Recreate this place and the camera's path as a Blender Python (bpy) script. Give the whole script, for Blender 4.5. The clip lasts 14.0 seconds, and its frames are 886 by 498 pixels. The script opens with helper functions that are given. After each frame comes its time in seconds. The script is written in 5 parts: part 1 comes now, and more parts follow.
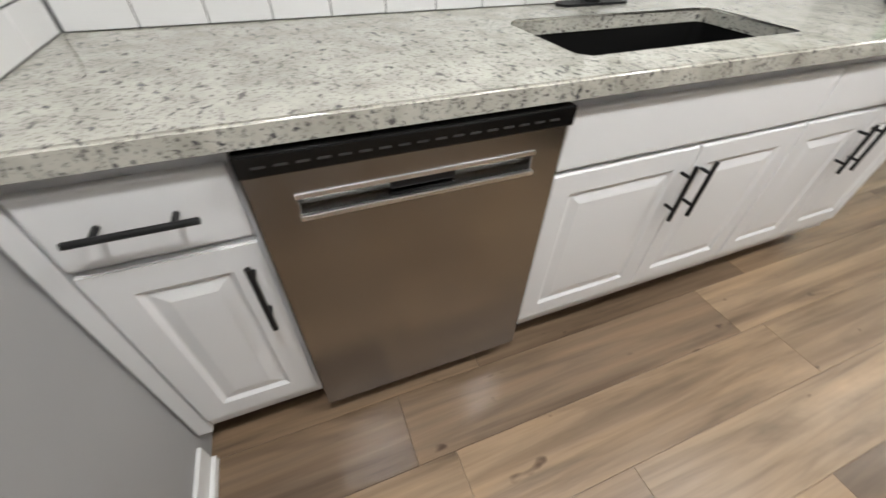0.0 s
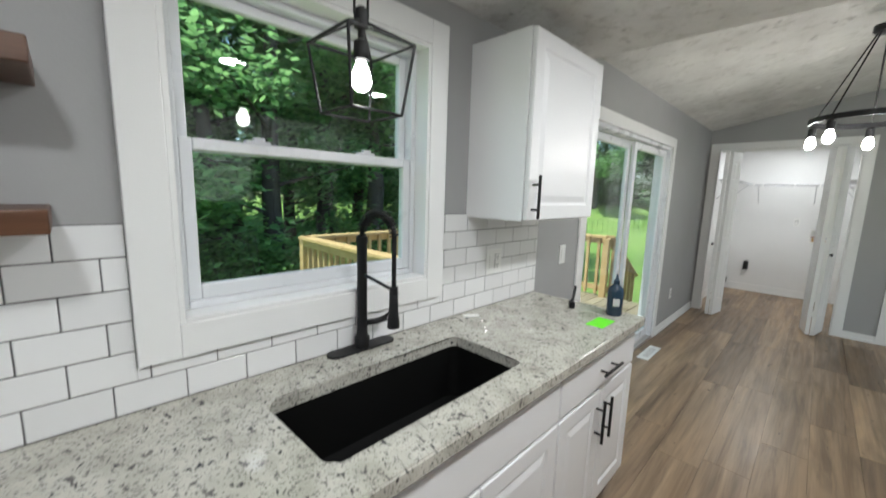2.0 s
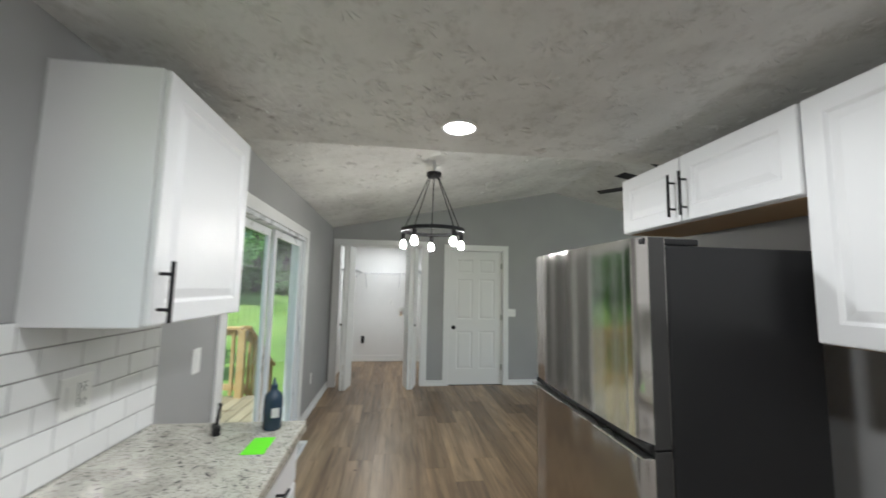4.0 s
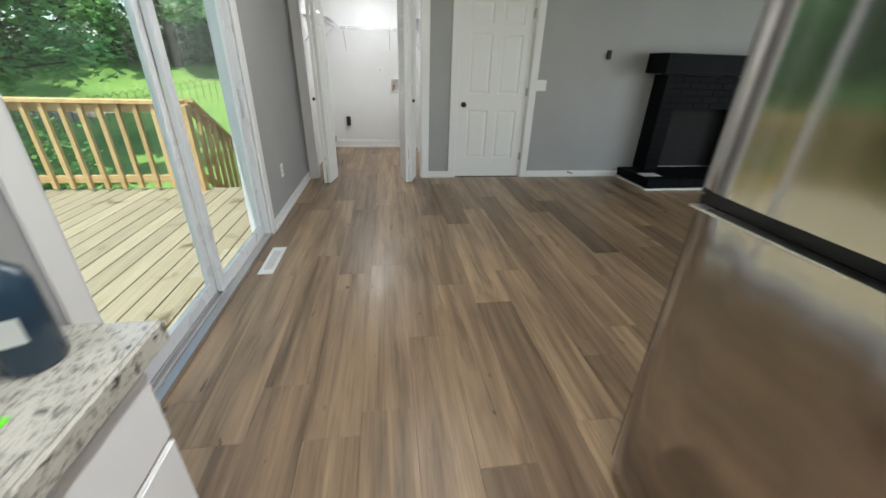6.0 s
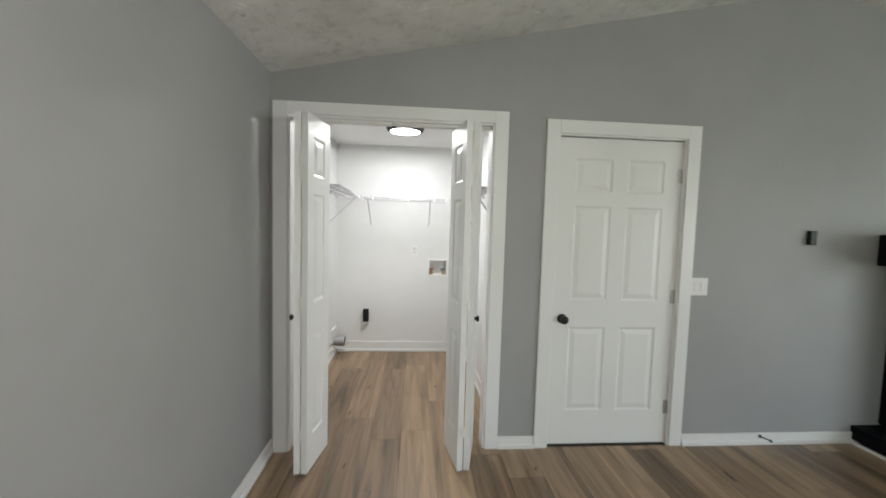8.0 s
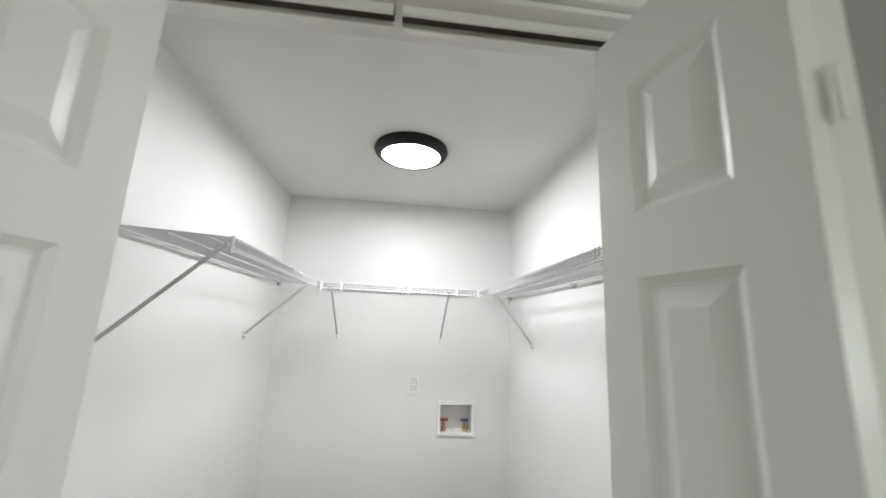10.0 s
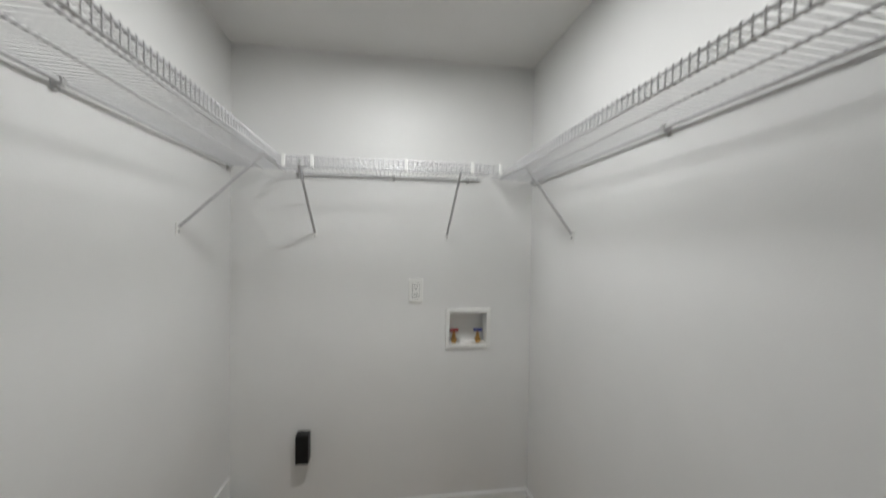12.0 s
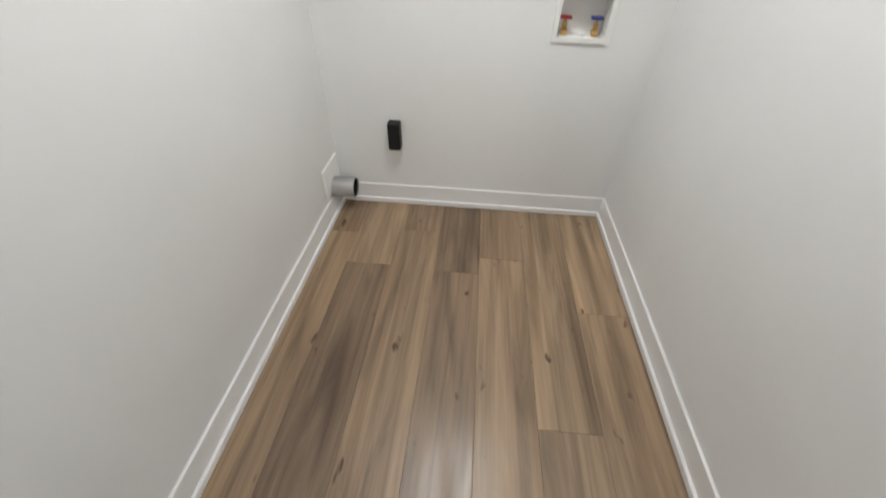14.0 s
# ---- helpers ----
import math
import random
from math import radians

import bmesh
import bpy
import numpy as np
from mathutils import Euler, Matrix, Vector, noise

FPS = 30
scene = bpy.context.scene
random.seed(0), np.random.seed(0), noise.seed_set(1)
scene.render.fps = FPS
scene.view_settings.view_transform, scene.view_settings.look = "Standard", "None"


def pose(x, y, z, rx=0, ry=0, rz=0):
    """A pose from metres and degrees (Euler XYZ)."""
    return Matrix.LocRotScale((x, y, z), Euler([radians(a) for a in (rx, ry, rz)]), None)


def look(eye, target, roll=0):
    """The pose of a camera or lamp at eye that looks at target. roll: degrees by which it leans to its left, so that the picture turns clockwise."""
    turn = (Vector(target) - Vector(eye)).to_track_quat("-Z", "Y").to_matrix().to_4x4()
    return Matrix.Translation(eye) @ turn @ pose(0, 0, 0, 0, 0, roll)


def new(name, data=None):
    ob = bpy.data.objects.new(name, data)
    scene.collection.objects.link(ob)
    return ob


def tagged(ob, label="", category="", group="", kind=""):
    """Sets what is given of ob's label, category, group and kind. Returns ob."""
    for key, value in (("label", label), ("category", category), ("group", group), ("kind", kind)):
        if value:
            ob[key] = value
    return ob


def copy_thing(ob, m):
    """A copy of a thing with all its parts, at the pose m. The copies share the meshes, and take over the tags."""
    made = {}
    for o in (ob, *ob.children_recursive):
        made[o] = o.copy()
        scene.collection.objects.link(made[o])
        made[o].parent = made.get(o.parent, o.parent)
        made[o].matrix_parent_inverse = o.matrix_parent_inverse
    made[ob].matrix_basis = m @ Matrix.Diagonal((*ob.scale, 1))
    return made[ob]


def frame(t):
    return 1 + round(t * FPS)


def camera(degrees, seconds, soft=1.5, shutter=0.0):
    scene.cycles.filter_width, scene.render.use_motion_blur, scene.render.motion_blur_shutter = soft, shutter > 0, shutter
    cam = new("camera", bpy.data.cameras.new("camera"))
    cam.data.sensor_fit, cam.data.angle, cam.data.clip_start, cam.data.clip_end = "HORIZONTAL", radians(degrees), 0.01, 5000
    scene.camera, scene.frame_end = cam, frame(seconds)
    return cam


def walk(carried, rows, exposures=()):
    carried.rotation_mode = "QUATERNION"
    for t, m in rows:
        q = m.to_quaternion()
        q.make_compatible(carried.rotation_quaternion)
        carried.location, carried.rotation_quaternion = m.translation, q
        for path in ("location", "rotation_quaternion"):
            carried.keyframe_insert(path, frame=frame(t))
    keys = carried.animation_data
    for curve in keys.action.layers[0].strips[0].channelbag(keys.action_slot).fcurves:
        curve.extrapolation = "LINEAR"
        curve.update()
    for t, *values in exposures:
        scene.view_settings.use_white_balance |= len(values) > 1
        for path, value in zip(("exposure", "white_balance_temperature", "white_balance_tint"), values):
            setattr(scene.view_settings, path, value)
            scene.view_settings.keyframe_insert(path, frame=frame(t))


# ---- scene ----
cam = camera(99.2, 14.0, soft=1.6, shutter=0.35)
PATH = [
    (0, (0.32, 0.3, 1.145), (0.879, 1.656, -0.215), 1.6),
    (0.5, (0.461, 0.287, 1.18), (1.19, 1.55, -0.189), 1.2),
    (1, (0.547, 0.318, 1.294), (1.439, 1.642, 0.088), 1.9),
    (1.5, (0.571, 0.334, 1.395), (1.79, 1.746, 0.674), 2.1),
    (2, (0.564, 0.347, 1.461), (1.969, 1.739, 1.163), 1.7),
    (2.5, (0.556, 0.399, 1.523), (2.109, 1.66, 1.511), 1.7),
    (3, (0.567, 0.51, 1.541), (2.435, 1.205, 1.705), 1.7),
    (3.5, (0.61, 0.568, 1.527), (2.595, 0.675, 1.748), 1.2),
    (4, (0.74, 0.514, 1.479), (2.714, 0.268, 1.679), 1.1),
    (4.2, (0.809, 0.479, 1.453), (2.77, 0.114, 1.6), 1.6),
    (6.3, (2.203, 0.518, 1.28), (3.962, 0.272, 0.361), 1.6),
    (6.5, (2.428, 0.531, 1.29), (4.256, 0.293, 0.512), 1.5),
    (7, (2.999, 0.476, 1.341), (4.903, 0.273, 0.762), 1.5),
    (7.5, (3.602, 0.509, 1.417), (5.567, 0.327, 1.092), 1.6),
    (8, (4.178, 0.583, 1.458), (6.168, 0.433, 1.331), 1.6),
    (8.5, (4.728, 0.604, 1.507), (6.709, 0.36, 1.383), 1.2),
    (9, (5.239, 0.664, 1.516), (7.228, 0.449, 1.532), 1.6),
    (9.2, (5.428, 0.664, 1.532), (7.416, 0.474, 1.63), 2.1),
    (11.3, (6.446, 0.776, 1.531), (8.321, 0.444, 2.143), 0.5),
    (11.5, (6.484, 0.779, 1.496), (8.389, 0.436, 1.996), 0.7),
    (12, (6.562, 0.732, 1.402), (8.54, 0.436, 1.372), 0.8),
    (12.5, (6.595, 0.733, 1.263), (8.473, 0.494, 0.618), 0.8),
    (13, (6.6, 0.712, 1.19), (8.191, 0.663, -0.02), 0.8),
    (13.5, (6.643, 0.709, 1.178), (7.992, 0.767, -0.298), 1.4),
    (14, (6.666, 0.722, 1.285), (8.136, 0.836, -0.066), 1.4),
]
walk(cam, [(t, look(eye, target, roll)) for t, eye, target, roll in PATH],
     exposures=[(0, 1.80, 6500, 10), (1, 1.80, 6450, 10), (2, 1.45, 6250, 8), (3, 1.4, 6200, 7), (4.2, 1.42, 6250, 8), (6.3, 1.65, 6350, 9), (7.2, 1.6, 6450, 10), (8, 1.78, 6400, 9),
                (8.5, 1.92, 6380, 9), (9.2, 1.92, 6350, 8), (11.3, 0.92, 6400, 9), (12.2, 0.90, 6450, 9), (13, 1.22, 6500, 10), (14, 1.68, 6500, 10)])

# ---- world and sun ----
SUN_EL, SUN_AZ = radians(68), radians(276)
world = bpy.data.worlds.new("sky")
scene.world = world
world.use_nodes = True
wn = world.node_tree
sky = wn.nodes.new("ShaderNodeTexSky")
sky.sky_type, sky.sun_disc = "NISHITA", False
sky.sun_elevation, sky.sun_rotation = SUN_EL, SUN_AZ
wn.links.new(sky.outputs[0], wn.nodes["Background"].inputs[0])
wn.nodes["Background"].inputs[1].default_value = 0.15
sun = new("sun", bpy.data.lights.new("sun", "SUN"))
sun.data.energy, sun.data.angle, sun.data.color = 2.5, radians(0.5), (1.0, 0.96, 0.90)
sun.matrix_world = look((30 * math.sin(SUN_AZ), 30 * math.cos(SUN_AZ), 30 * math.tan(SUN_EL)), (0, 0, 0))

DOWNLIGHT_W, LAUNDRY_W, BULB, PENDANT_BULB = 4.3, 5.0, 55, 15


def disk_lamp(name, x, y, z, radius, watts, color=(1, 1, 0.99)):
    lamp = new(name, bpy.data.lights.new(name, "AREA"))
    lamp.data.shape, lamp.data.size, lamp.data.energy, lamp.data.color = "DISK", radius * 2, watts, color
    lamp.matrix_world = pose(x, y, z)
    return lamp


# fill lamps in the unseen south windows, added to brighten the living room
SOUTH = ((0.0, 1.8), (2.6, 4.8))
for x0, x1 in SOUTH:
    lamp = new("living_room_fill", bpy.data.lights.new("living_room_fill", "AREA"))
    lamp.data.shape, lamp.data.size, lamp.data.size_y = "RECTANGLE", x1 - x0 - 0.12, 1.28
    lamp.data.energy, lamp.data.color = 16, (0.95, 0.98, 1.0)
    lamp.matrix_world = pose((x0 + x1) / 2, -5.51, 1.3, 90, 0, 0)


# ---- materials ----
def material(name, color=(0.8, 0.8, 0.8), rough=0.5, metal=0.0):
    m = bpy.data.materials.new(name)
    m.use_nodes = True
    b = m.node_tree.nodes["Principled BSDF"]
    b.inputs["Base Color"].default_value = (*color, 1)
    b.inputs["Roughness"].default_value, b.inputs["Metallic"].default_value = rough, metal
    return m, m.node_tree, b


def node(nt, kind, **values):
    n = nt.nodes.new(kind)
    for k, v in values.items():
        n.inputs[k.replace("_", " ")].default_value = v
    return n


def coords(nt, scale=(1, 1, 1), generated=False):
    tc = nt.nodes.new("ShaderNodeTexCoord")
    mp = nt.nodes.new("ShaderNodeMapping")
    mp.inputs["Scale"].default_value = scale
    nt.links.new(tc.outputs["Generated" if generated else "Object"], mp.inputs[0])
    return mp.outputs[0]


def world_coords(nt, scale=(1, 1, 1)):
    g = nt.nodes.new("ShaderNodeNewGeometry")
    mp = nt.nodes.new("ShaderNodeMapping")
    mp.inputs["Scale"].default_value = scale
    nt.links.new(g.outputs["Position"], mp.inputs[0])
    return mp.outputs[0]


def noise_of(nt, vec, scale, detail=4, rough=0.55, distort=0.0):
    n = node(nt, "ShaderNodeTexNoise", Scale=scale, Detail=detail, Roughness=rough, Distortion=distort)
    nt.links.new(vec, n.inputs["Vector"])
    return n.outputs["Fac"]


def ramp(nt, fac, *stops):
    r = nt.nodes.new("ShaderNodeValToRGB")
    el = r.color_ramp.elements
    while len(el) < len(stops):
        el.new(0.5)
    for e, (p, c) in zip(el, stops):
        e.position, e.color = p, (*c, 1) if len(c) == 3 else c
    nt.links.new(fac, r.inputs[0])
    return r.outputs[0]


def mixed(nt, fac, a, b, mode="MIX"):
    n = nt.nodes.new("ShaderNodeMix")
    n.data_type, n.blend_type = "RGBA", mode
    for sock, v in ((n.inputs[0], fac), (n.inputs[6], a), (n.inputs[7], b)):
        if isinstance(v, (int, float)):
            sock.default_value = v
        elif isinstance(v, tuple):
            sock.default_value = (*v, 1)
        else:
            nt.links.new(v, sock)
    return n.outputs[2]


def bump(nt, b, height, strength=0.2, distance=0.01):
    n = nt.nodes.new("ShaderNodeBump")
    n.inputs["Strength"].default_value, n.inputs["Distance"].default_value = strength, distance
    nt.links.new(height, n.inputs["Height"])
    nt.links.new(n.outputs[0], b.inputs["Normal"])


def paint(name, color, rough=0.5, vary=0.06, grain=180, strength=0.06, gloss=0.5):
    m, nt, b = material(name, color, rough)
    b.inputs["Specular IOR Level"].default_value = gloss
    v = world_coords(nt)
    lo, hi = tuple(c * (1 - vary) for c in color), tuple(min(0.95, c * (1 + vary)) for c in color)
    nt.links.new(ramp(nt, noise_of(nt, v, 1.7, 5), (0.3, lo), (0.7, hi)), b.inputs["Base Color"])
    nt.links.new(ramp(nt, noise_of(nt, v, 6, 3), (0.3, (rough * 0.96,) * 3), (0.7, (min(1, rough * 1.04),) * 3)), b.inputs["Roughness"])
    bump(nt, b, noise_of(nt, v, grain, 2), strength, 0.002)
    return m


GREY = paint("grey_wall_paint", (0.35, 0.35, 0.348), 0.55, 0.04, 140, 0.12)
WHITE = paint("white_trim_paint", (0.80, 0.80, 0.79), 0.32, 0.006)
CAB = paint("white_cabinet_paint", (0.80, 0.80, 0.805), 0.42, 0.005)
DOORW = paint("white_door_paint", (0.80, 0.80, 0.785), 0.36, 0.005, 220, 0.03)
LWALL = paint("white_wall_paint", (0.77, 0.77, 0.762), 0.45, 0.03, 140, 0.12)
PLASTIC = paint("white_plastic", (0.82, 0.82, 0.80), 0.3, 0.01)
BLACK = paint("matte_black_metal", (0.010, 0.010, 0.011), 0.45, 0.2, gloss=0.3)
FPAINT = paint("black_brick_paint", (0.0045, 0.0053, 0.0068), 0.6, 0.3, 60, 0.3, 0.08)
CONTROL = paint("gloss_black_plastic", (0.004, 0.004, 0.004), 0.22, 0.1, 300, 0.02, 0.4)
# black of the firebox, and of the shade painted inside the duct
SOOT_SHADE = paint("soot_shade_black", (0.006, 0.006, 0.006), 0.8, 0.3)
DOOR_SIDE = paint("dark_grey_steel", (0.045, 0.044, 0.043), 0.33, 0.1, 300, 0.1, 0.3)
FRIDGE_SIDE = paint("black_textured_steel", (0.019, 0.019, 0.020), 0.40, 0.1, 300, 0.1, 0.3)
SINK = paint("black_composite_sink", (0.004, 0.004, 0.004), 0.55, 0.2, 400, 0.1, 0.12)
# tile grout; also the painted shadow gap round sockets
GROUT_GAP = paint("grey_grout_shadow_gap", (0.13, 0.13, 0.13), 0.9, 0.1)
VINYL = paint("white_vinyl", (0.70, 0.715, 0.735), 0.28, 0.01)
# dark colour standing in for shade in gaps and under cabinets
GAP_SHADE = paint("shadow_gap", (0.05, 0.045, 0.04), 0.8, 0.1)
WIRE = paint("white_coated_wire", (0.55, 0.55, 0.56), 0.3, 0.02)
BOTTLE = paint("dark_blue_bottle", (0.02, 0.045, 0.075), 0.25, 0.15)
GREENP = paint("green_paper", (0.16, 0.80, 0.02), 0.6, 0.03)
RED = paint("red_handle", (0.30, 0.012, 0.02), 0.4)
BLUE = paint("blue_handle", (0.012, 0.035, 0.22), 0.4)
PAPER = paint("printed_paper", (0.6, 0.6, 0.6), 0.6, 0.1)
INK = paint("dark_ink", (0.05, 0.05, 0.055), 0.6)
STAIN_WOOD = paint("raw_plywood", (0.38, 0.23, 0.10), 0.6, 0.2, 40, 0.2)


def metal(name, color, rough, stretch=(2, 2, 400), amount=0.12):
    m, nt, b = material(name, color, rough, 1.0)
    v = world_coords(nt, stretch)
    f = noise_of(nt, v, 1.0, 3)
    nt.links.new(ramp(nt, f, (0.3, (rough * (1 - amount * 2),) * 3), (0.7, (rough * (1 + amount * 2),) * 3)), b.inputs["Roughness"])
    return m


STEEL = metal("brushed_stainless", (0.48, 0.455, 0.43), 0.12, (1500, 1500, 6), 0.03)
DW_STEEL = metal("brushed_stainless_front", (0.37, 0.362, 0.355), 0.22, (9, 9, 0.6), 0.12)
BRIGHT = metal("bright_steel", (0.78, 0.77, 0.76), 0.30)
NICKEL = metal("satin_nickel", (0.45, 0.44, 0.42), 0.35)
BRASS = metal("brass", (0.65, 0.42, 0.16), 0.3)
GALV = metal("galvanised_steel", (0.55, 0.55, 0.55), 0.4)


def tile_material():
    m, nt, b = material("glazed_white_tile", (0.80, 0.80, 0.80), 0.08)
    oi = nt.nodes.new("ShaderNodeObjectInfo")
    nt.links.new(ramp(nt, oi.outputs["Random"], (0, (0.77, 0.77, 0.77)), (1, (0.83, 0.83, 0.83))), b.inputs["Base Color"])
    bump(nt, b, noise_of(nt, world_coords(nt), 22, 2), 0.05, 0.004)
    return m


TILE = tile_material()


def granite():
    m, nt, b = material("pale_granite", (0.6, 0.58, 0.55), 0.12)
    v = world_coords(nt)
    cloud = ramp(nt, noise_of(nt, v, 11, 5, 0.55, 0.2), (0.30, (0.38, 0.365, 0.315)), (0.46, (0.47, 0.455, 0.40)), (0.60, (0.55, 0.535, 0.475)), (0.75, (0.44, 0.425, 0.38)))
    stretch = world_coords(nt, (1.0, 0.62, 1.0))
    spots = ramp(nt, noise_of(nt, stretch, 78, 2, 0.5, 0.4), (0.325, (0, 0, 0)), (0.385, (1, 1, 1)))
    fine = ramp(nt, noise_of(nt, v, 170, 3, 0.6), (0.34, (0.25, 0.25, 0.26)), (0.45, (1, 1, 1)))
    tone = ramp(nt, noise_of(nt, v, 30, 3), (0.4, (0.055, 0.055, 0.06)), (0.6, (0.16, 0.15, 0.14)))
    base = mixed(nt, 1.0, cloud, fine, "MULTIPLY")
    nt.links.new(mixed(nt, spots, tone, base), b.inputs["Base Color"])
    bump(nt, b, noise_of(nt, v, 260, 2), 0.02, 0.001)
    return m


GRANITE = granite()


def plank_material():
    m, nt, b = material("oak_look_vinyl_plank", (0.3, 0.2, 0.13), 0.45)
    oi = nt.nodes.new("ShaderNodeObjectInfo")
    g = nt.nodes.new("ShaderNodeNewGeometry")
    shift = nt.nodes.new("ShaderNodeVectorMath")
    shift.operation = "SCALE"
    comb = nt.nodes.new("ShaderNodeCombineXYZ")
    for n in range(3):
        nt.links.new(oi.outputs["Random"], comb.inputs[n])
    nt.links.new(comb.outputs[0], shift.inputs[0])
    shift.inputs["Scale"].default_value = 37.0
    add = nt.nodes.new("ShaderNodeVectorMath")
    nt.links.new(g.outputs["Position"], add.inputs[0])
    nt.links.new(shift.outputs[0], add.inputs[1])

    def scaled(s):
        mp = nt.nodes.new("ShaderNodeMapping")
        mp.inputs["Scale"].default_value = s
        nt.links.new(add.outputs[0], mp.inputs[0])
        return mp.outputs[0]

    tone = ramp(nt, oi.outputs["Random"], (0.0, (0.175, 0.121, 0.080)), (0.35, (0.260, 0.179, 0.113)), (0.7, (0.370, 0.262, 0.166)), (1.0, (0.300, 0.207, 0.130)))
    broad = ramp(nt, noise_of(nt, scaled((0.9, 9, 1)), 1.3, 4, 0.6, 0.8), (0.30, (0.58, 0.57, 0.56)), (0.50, (0.98, 0.98, 0.98)), (0.72, (1.26, 1.24, 1.2)))
    grain = ramp(nt, noise_of(nt, scaled((2.2, 75, 1)), 1.0, 5, 0.7), (0.28, (0.85, 0.84, 0.82)), (0.62, (1.05, 1.05, 1.05)))
    streak = ramp(nt, noise_of(nt, scaled((0.6, 13, 1)), 1.0, 3, 0.55, 0.9), (0.32, (0.66, 0.63, 0.60)), (0.52, (1, 1, 1)), (0.70, (1.20, 1.17, 1.12)))
    knots = ramp(nt, noise_of(nt, scaled((8, 21, 1)), 1.0, 2, 0.4, 0.3), (0.225, (0.32, 0.27, 0.23)), (0.285, (1, 1, 1)))
    c = mixed(nt, 1.0, tone, broad, "MULTIPLY")
    c = mixed(nt, 1.0, c, grain, "MULTIPLY")
    c = mixed(nt, 1.0, c, streak, "MULTIPLY")
    c = mixed(nt, 1.0, c, knots, "MULTIPLY")
    nt.links.new(c, b.inputs["Base Color"])
    nt.links.new(ramp(nt, noise_of(nt, scaled((3, 30, 1)), 1.0, 3), (0.3, (0.28,) * 3), (0.7, (0.42,) * 3)), b.inputs["Roughness"])
    bump(nt, b, noise_of(nt, scaled((3, 120, 1)), 1.0, 3), 0.10, 0.001)
    return m


PLANK = plank_material()


def timber(name, a, c, stretch, knot=0.0, rough=0.6, blotch=0.0):
    m, nt, b = material(name, a, rough)
    v = world_coords(nt, stretch)
    col = ramp(nt, noise_of(nt, v, 1.0, 5, 0.65, 0.4), (0.3, a), (0.7, c))
    if blotch:
        w = world_coords(nt)
        col = mixed(nt, 1.0, col, ramp(nt, noise_of(nt, w, 3.2, 5, 0.6, 0.5), (0.30, (0.42, 0.36, 0.30)), (0.40, (1, 1, 1))), "MULTIPLY")
    g = nt.nodes.new("ShaderNodeObjectInfo")
    col = mixed(nt, 1.0, col, ramp(nt, g.outputs["Random"], (0, (0.85, 0.85, 0.85)), (1, (1.1, 1.1, 1.1))), "MULTIPLY")
    nt.links.new(col, b.inputs["Base Color"])
    bump(nt, b, noise_of(nt, v, 2.5, 3), 0.15, 0.003)
    return m


DECK = timber("weathered_pine_deck", (0.27, 0.22, 0.145), (0.38, 0.32, 0.22), (1.2, 40, 1), blotch=1.0)
RAIL = timber("new_pine_rail", (0.46, 0.30, 0.125), (0.62, 0.43, 0.20), (14, 14, 3))
WALNUT = timber("walnut_shelf", (0.07, 0.028, 0.013), (0.15, 0.065, 0.03), (1.5, 40, 60), rough=0.4)
BARK = timber("tree_bark", (0.045, 0.035, 0.026), (0.12, 0.10, 0.08), (10, 10, 2), rough=0.9)


def ceiling_material():
    m, nt, b = material("stippled_ceiling", (0.6, 0.6, 0.58), 0.8)
    v = world_coords(nt)
    col = ramp(nt, noise_of(nt, v, 1.5, 5, 0.6), (0.30, (0.54, 0.53, 0.51)), (0.60, (0.74, 0.735, 0.71)))
    speck = ramp(nt, noise_of(nt, v, 13, 4, 0.7), (0.34, (0.84, 0.835, 0.82)), (0.48, (1, 1, 1)))
    nt.links.new(mixed(nt, 1.0, col, speck, "MULTIPLY"), b.inputs["Base Color"])
    bump(nt, b, noise_of(nt, v, 38, 4, 0.65), 0.5, 0.01)
    return m


CEIL = ceiling_material()
LCEIL = paint("flat_white_ceiling", (0.74, 0.735, 0.72), 0.8, 0.04, 90, 0.15)


def leaf_material(name, dark, light, rough=0.5):
    m, nt, b = material(name, light, rough)
    g = nt.nodes.new("ShaderNodeNewGeometry")
    nt.links.new(ramp(nt, g.outputs["Random Per Island"], (0, dark), (1, light)), b.inputs["Base Color"])
    tr = nt.nodes.new("ShaderNodeBsdfTranslucent")
    nt.links.new(ramp(nt, g.outputs["Random Per Island"], (0, tuple(c * 1.2 for c in dark)), (1, tuple(c * 1.5 for c in light))), tr.inputs[0])
    mx = nt.nodes.new("ShaderNodeMixShader")
    mx.inputs[0].default_value = 0.5
    nt.links.new(b.outputs[0], mx.inputs[1])
    nt.links.new(tr.outputs[0], mx.inputs[2])
    nt.links.new(mx.outputs[0], nt.nodes["Material Output"].inputs[0])
    return m


LEAF = leaf_material("broad_leaves", (0.105, 0.23, 0.08), (0.28, 0.48, 0.18))
BUSH = leaf_material("bush_leaves", (0.075, 0.165, 0.045), (0.21, 0.38, 0.11))


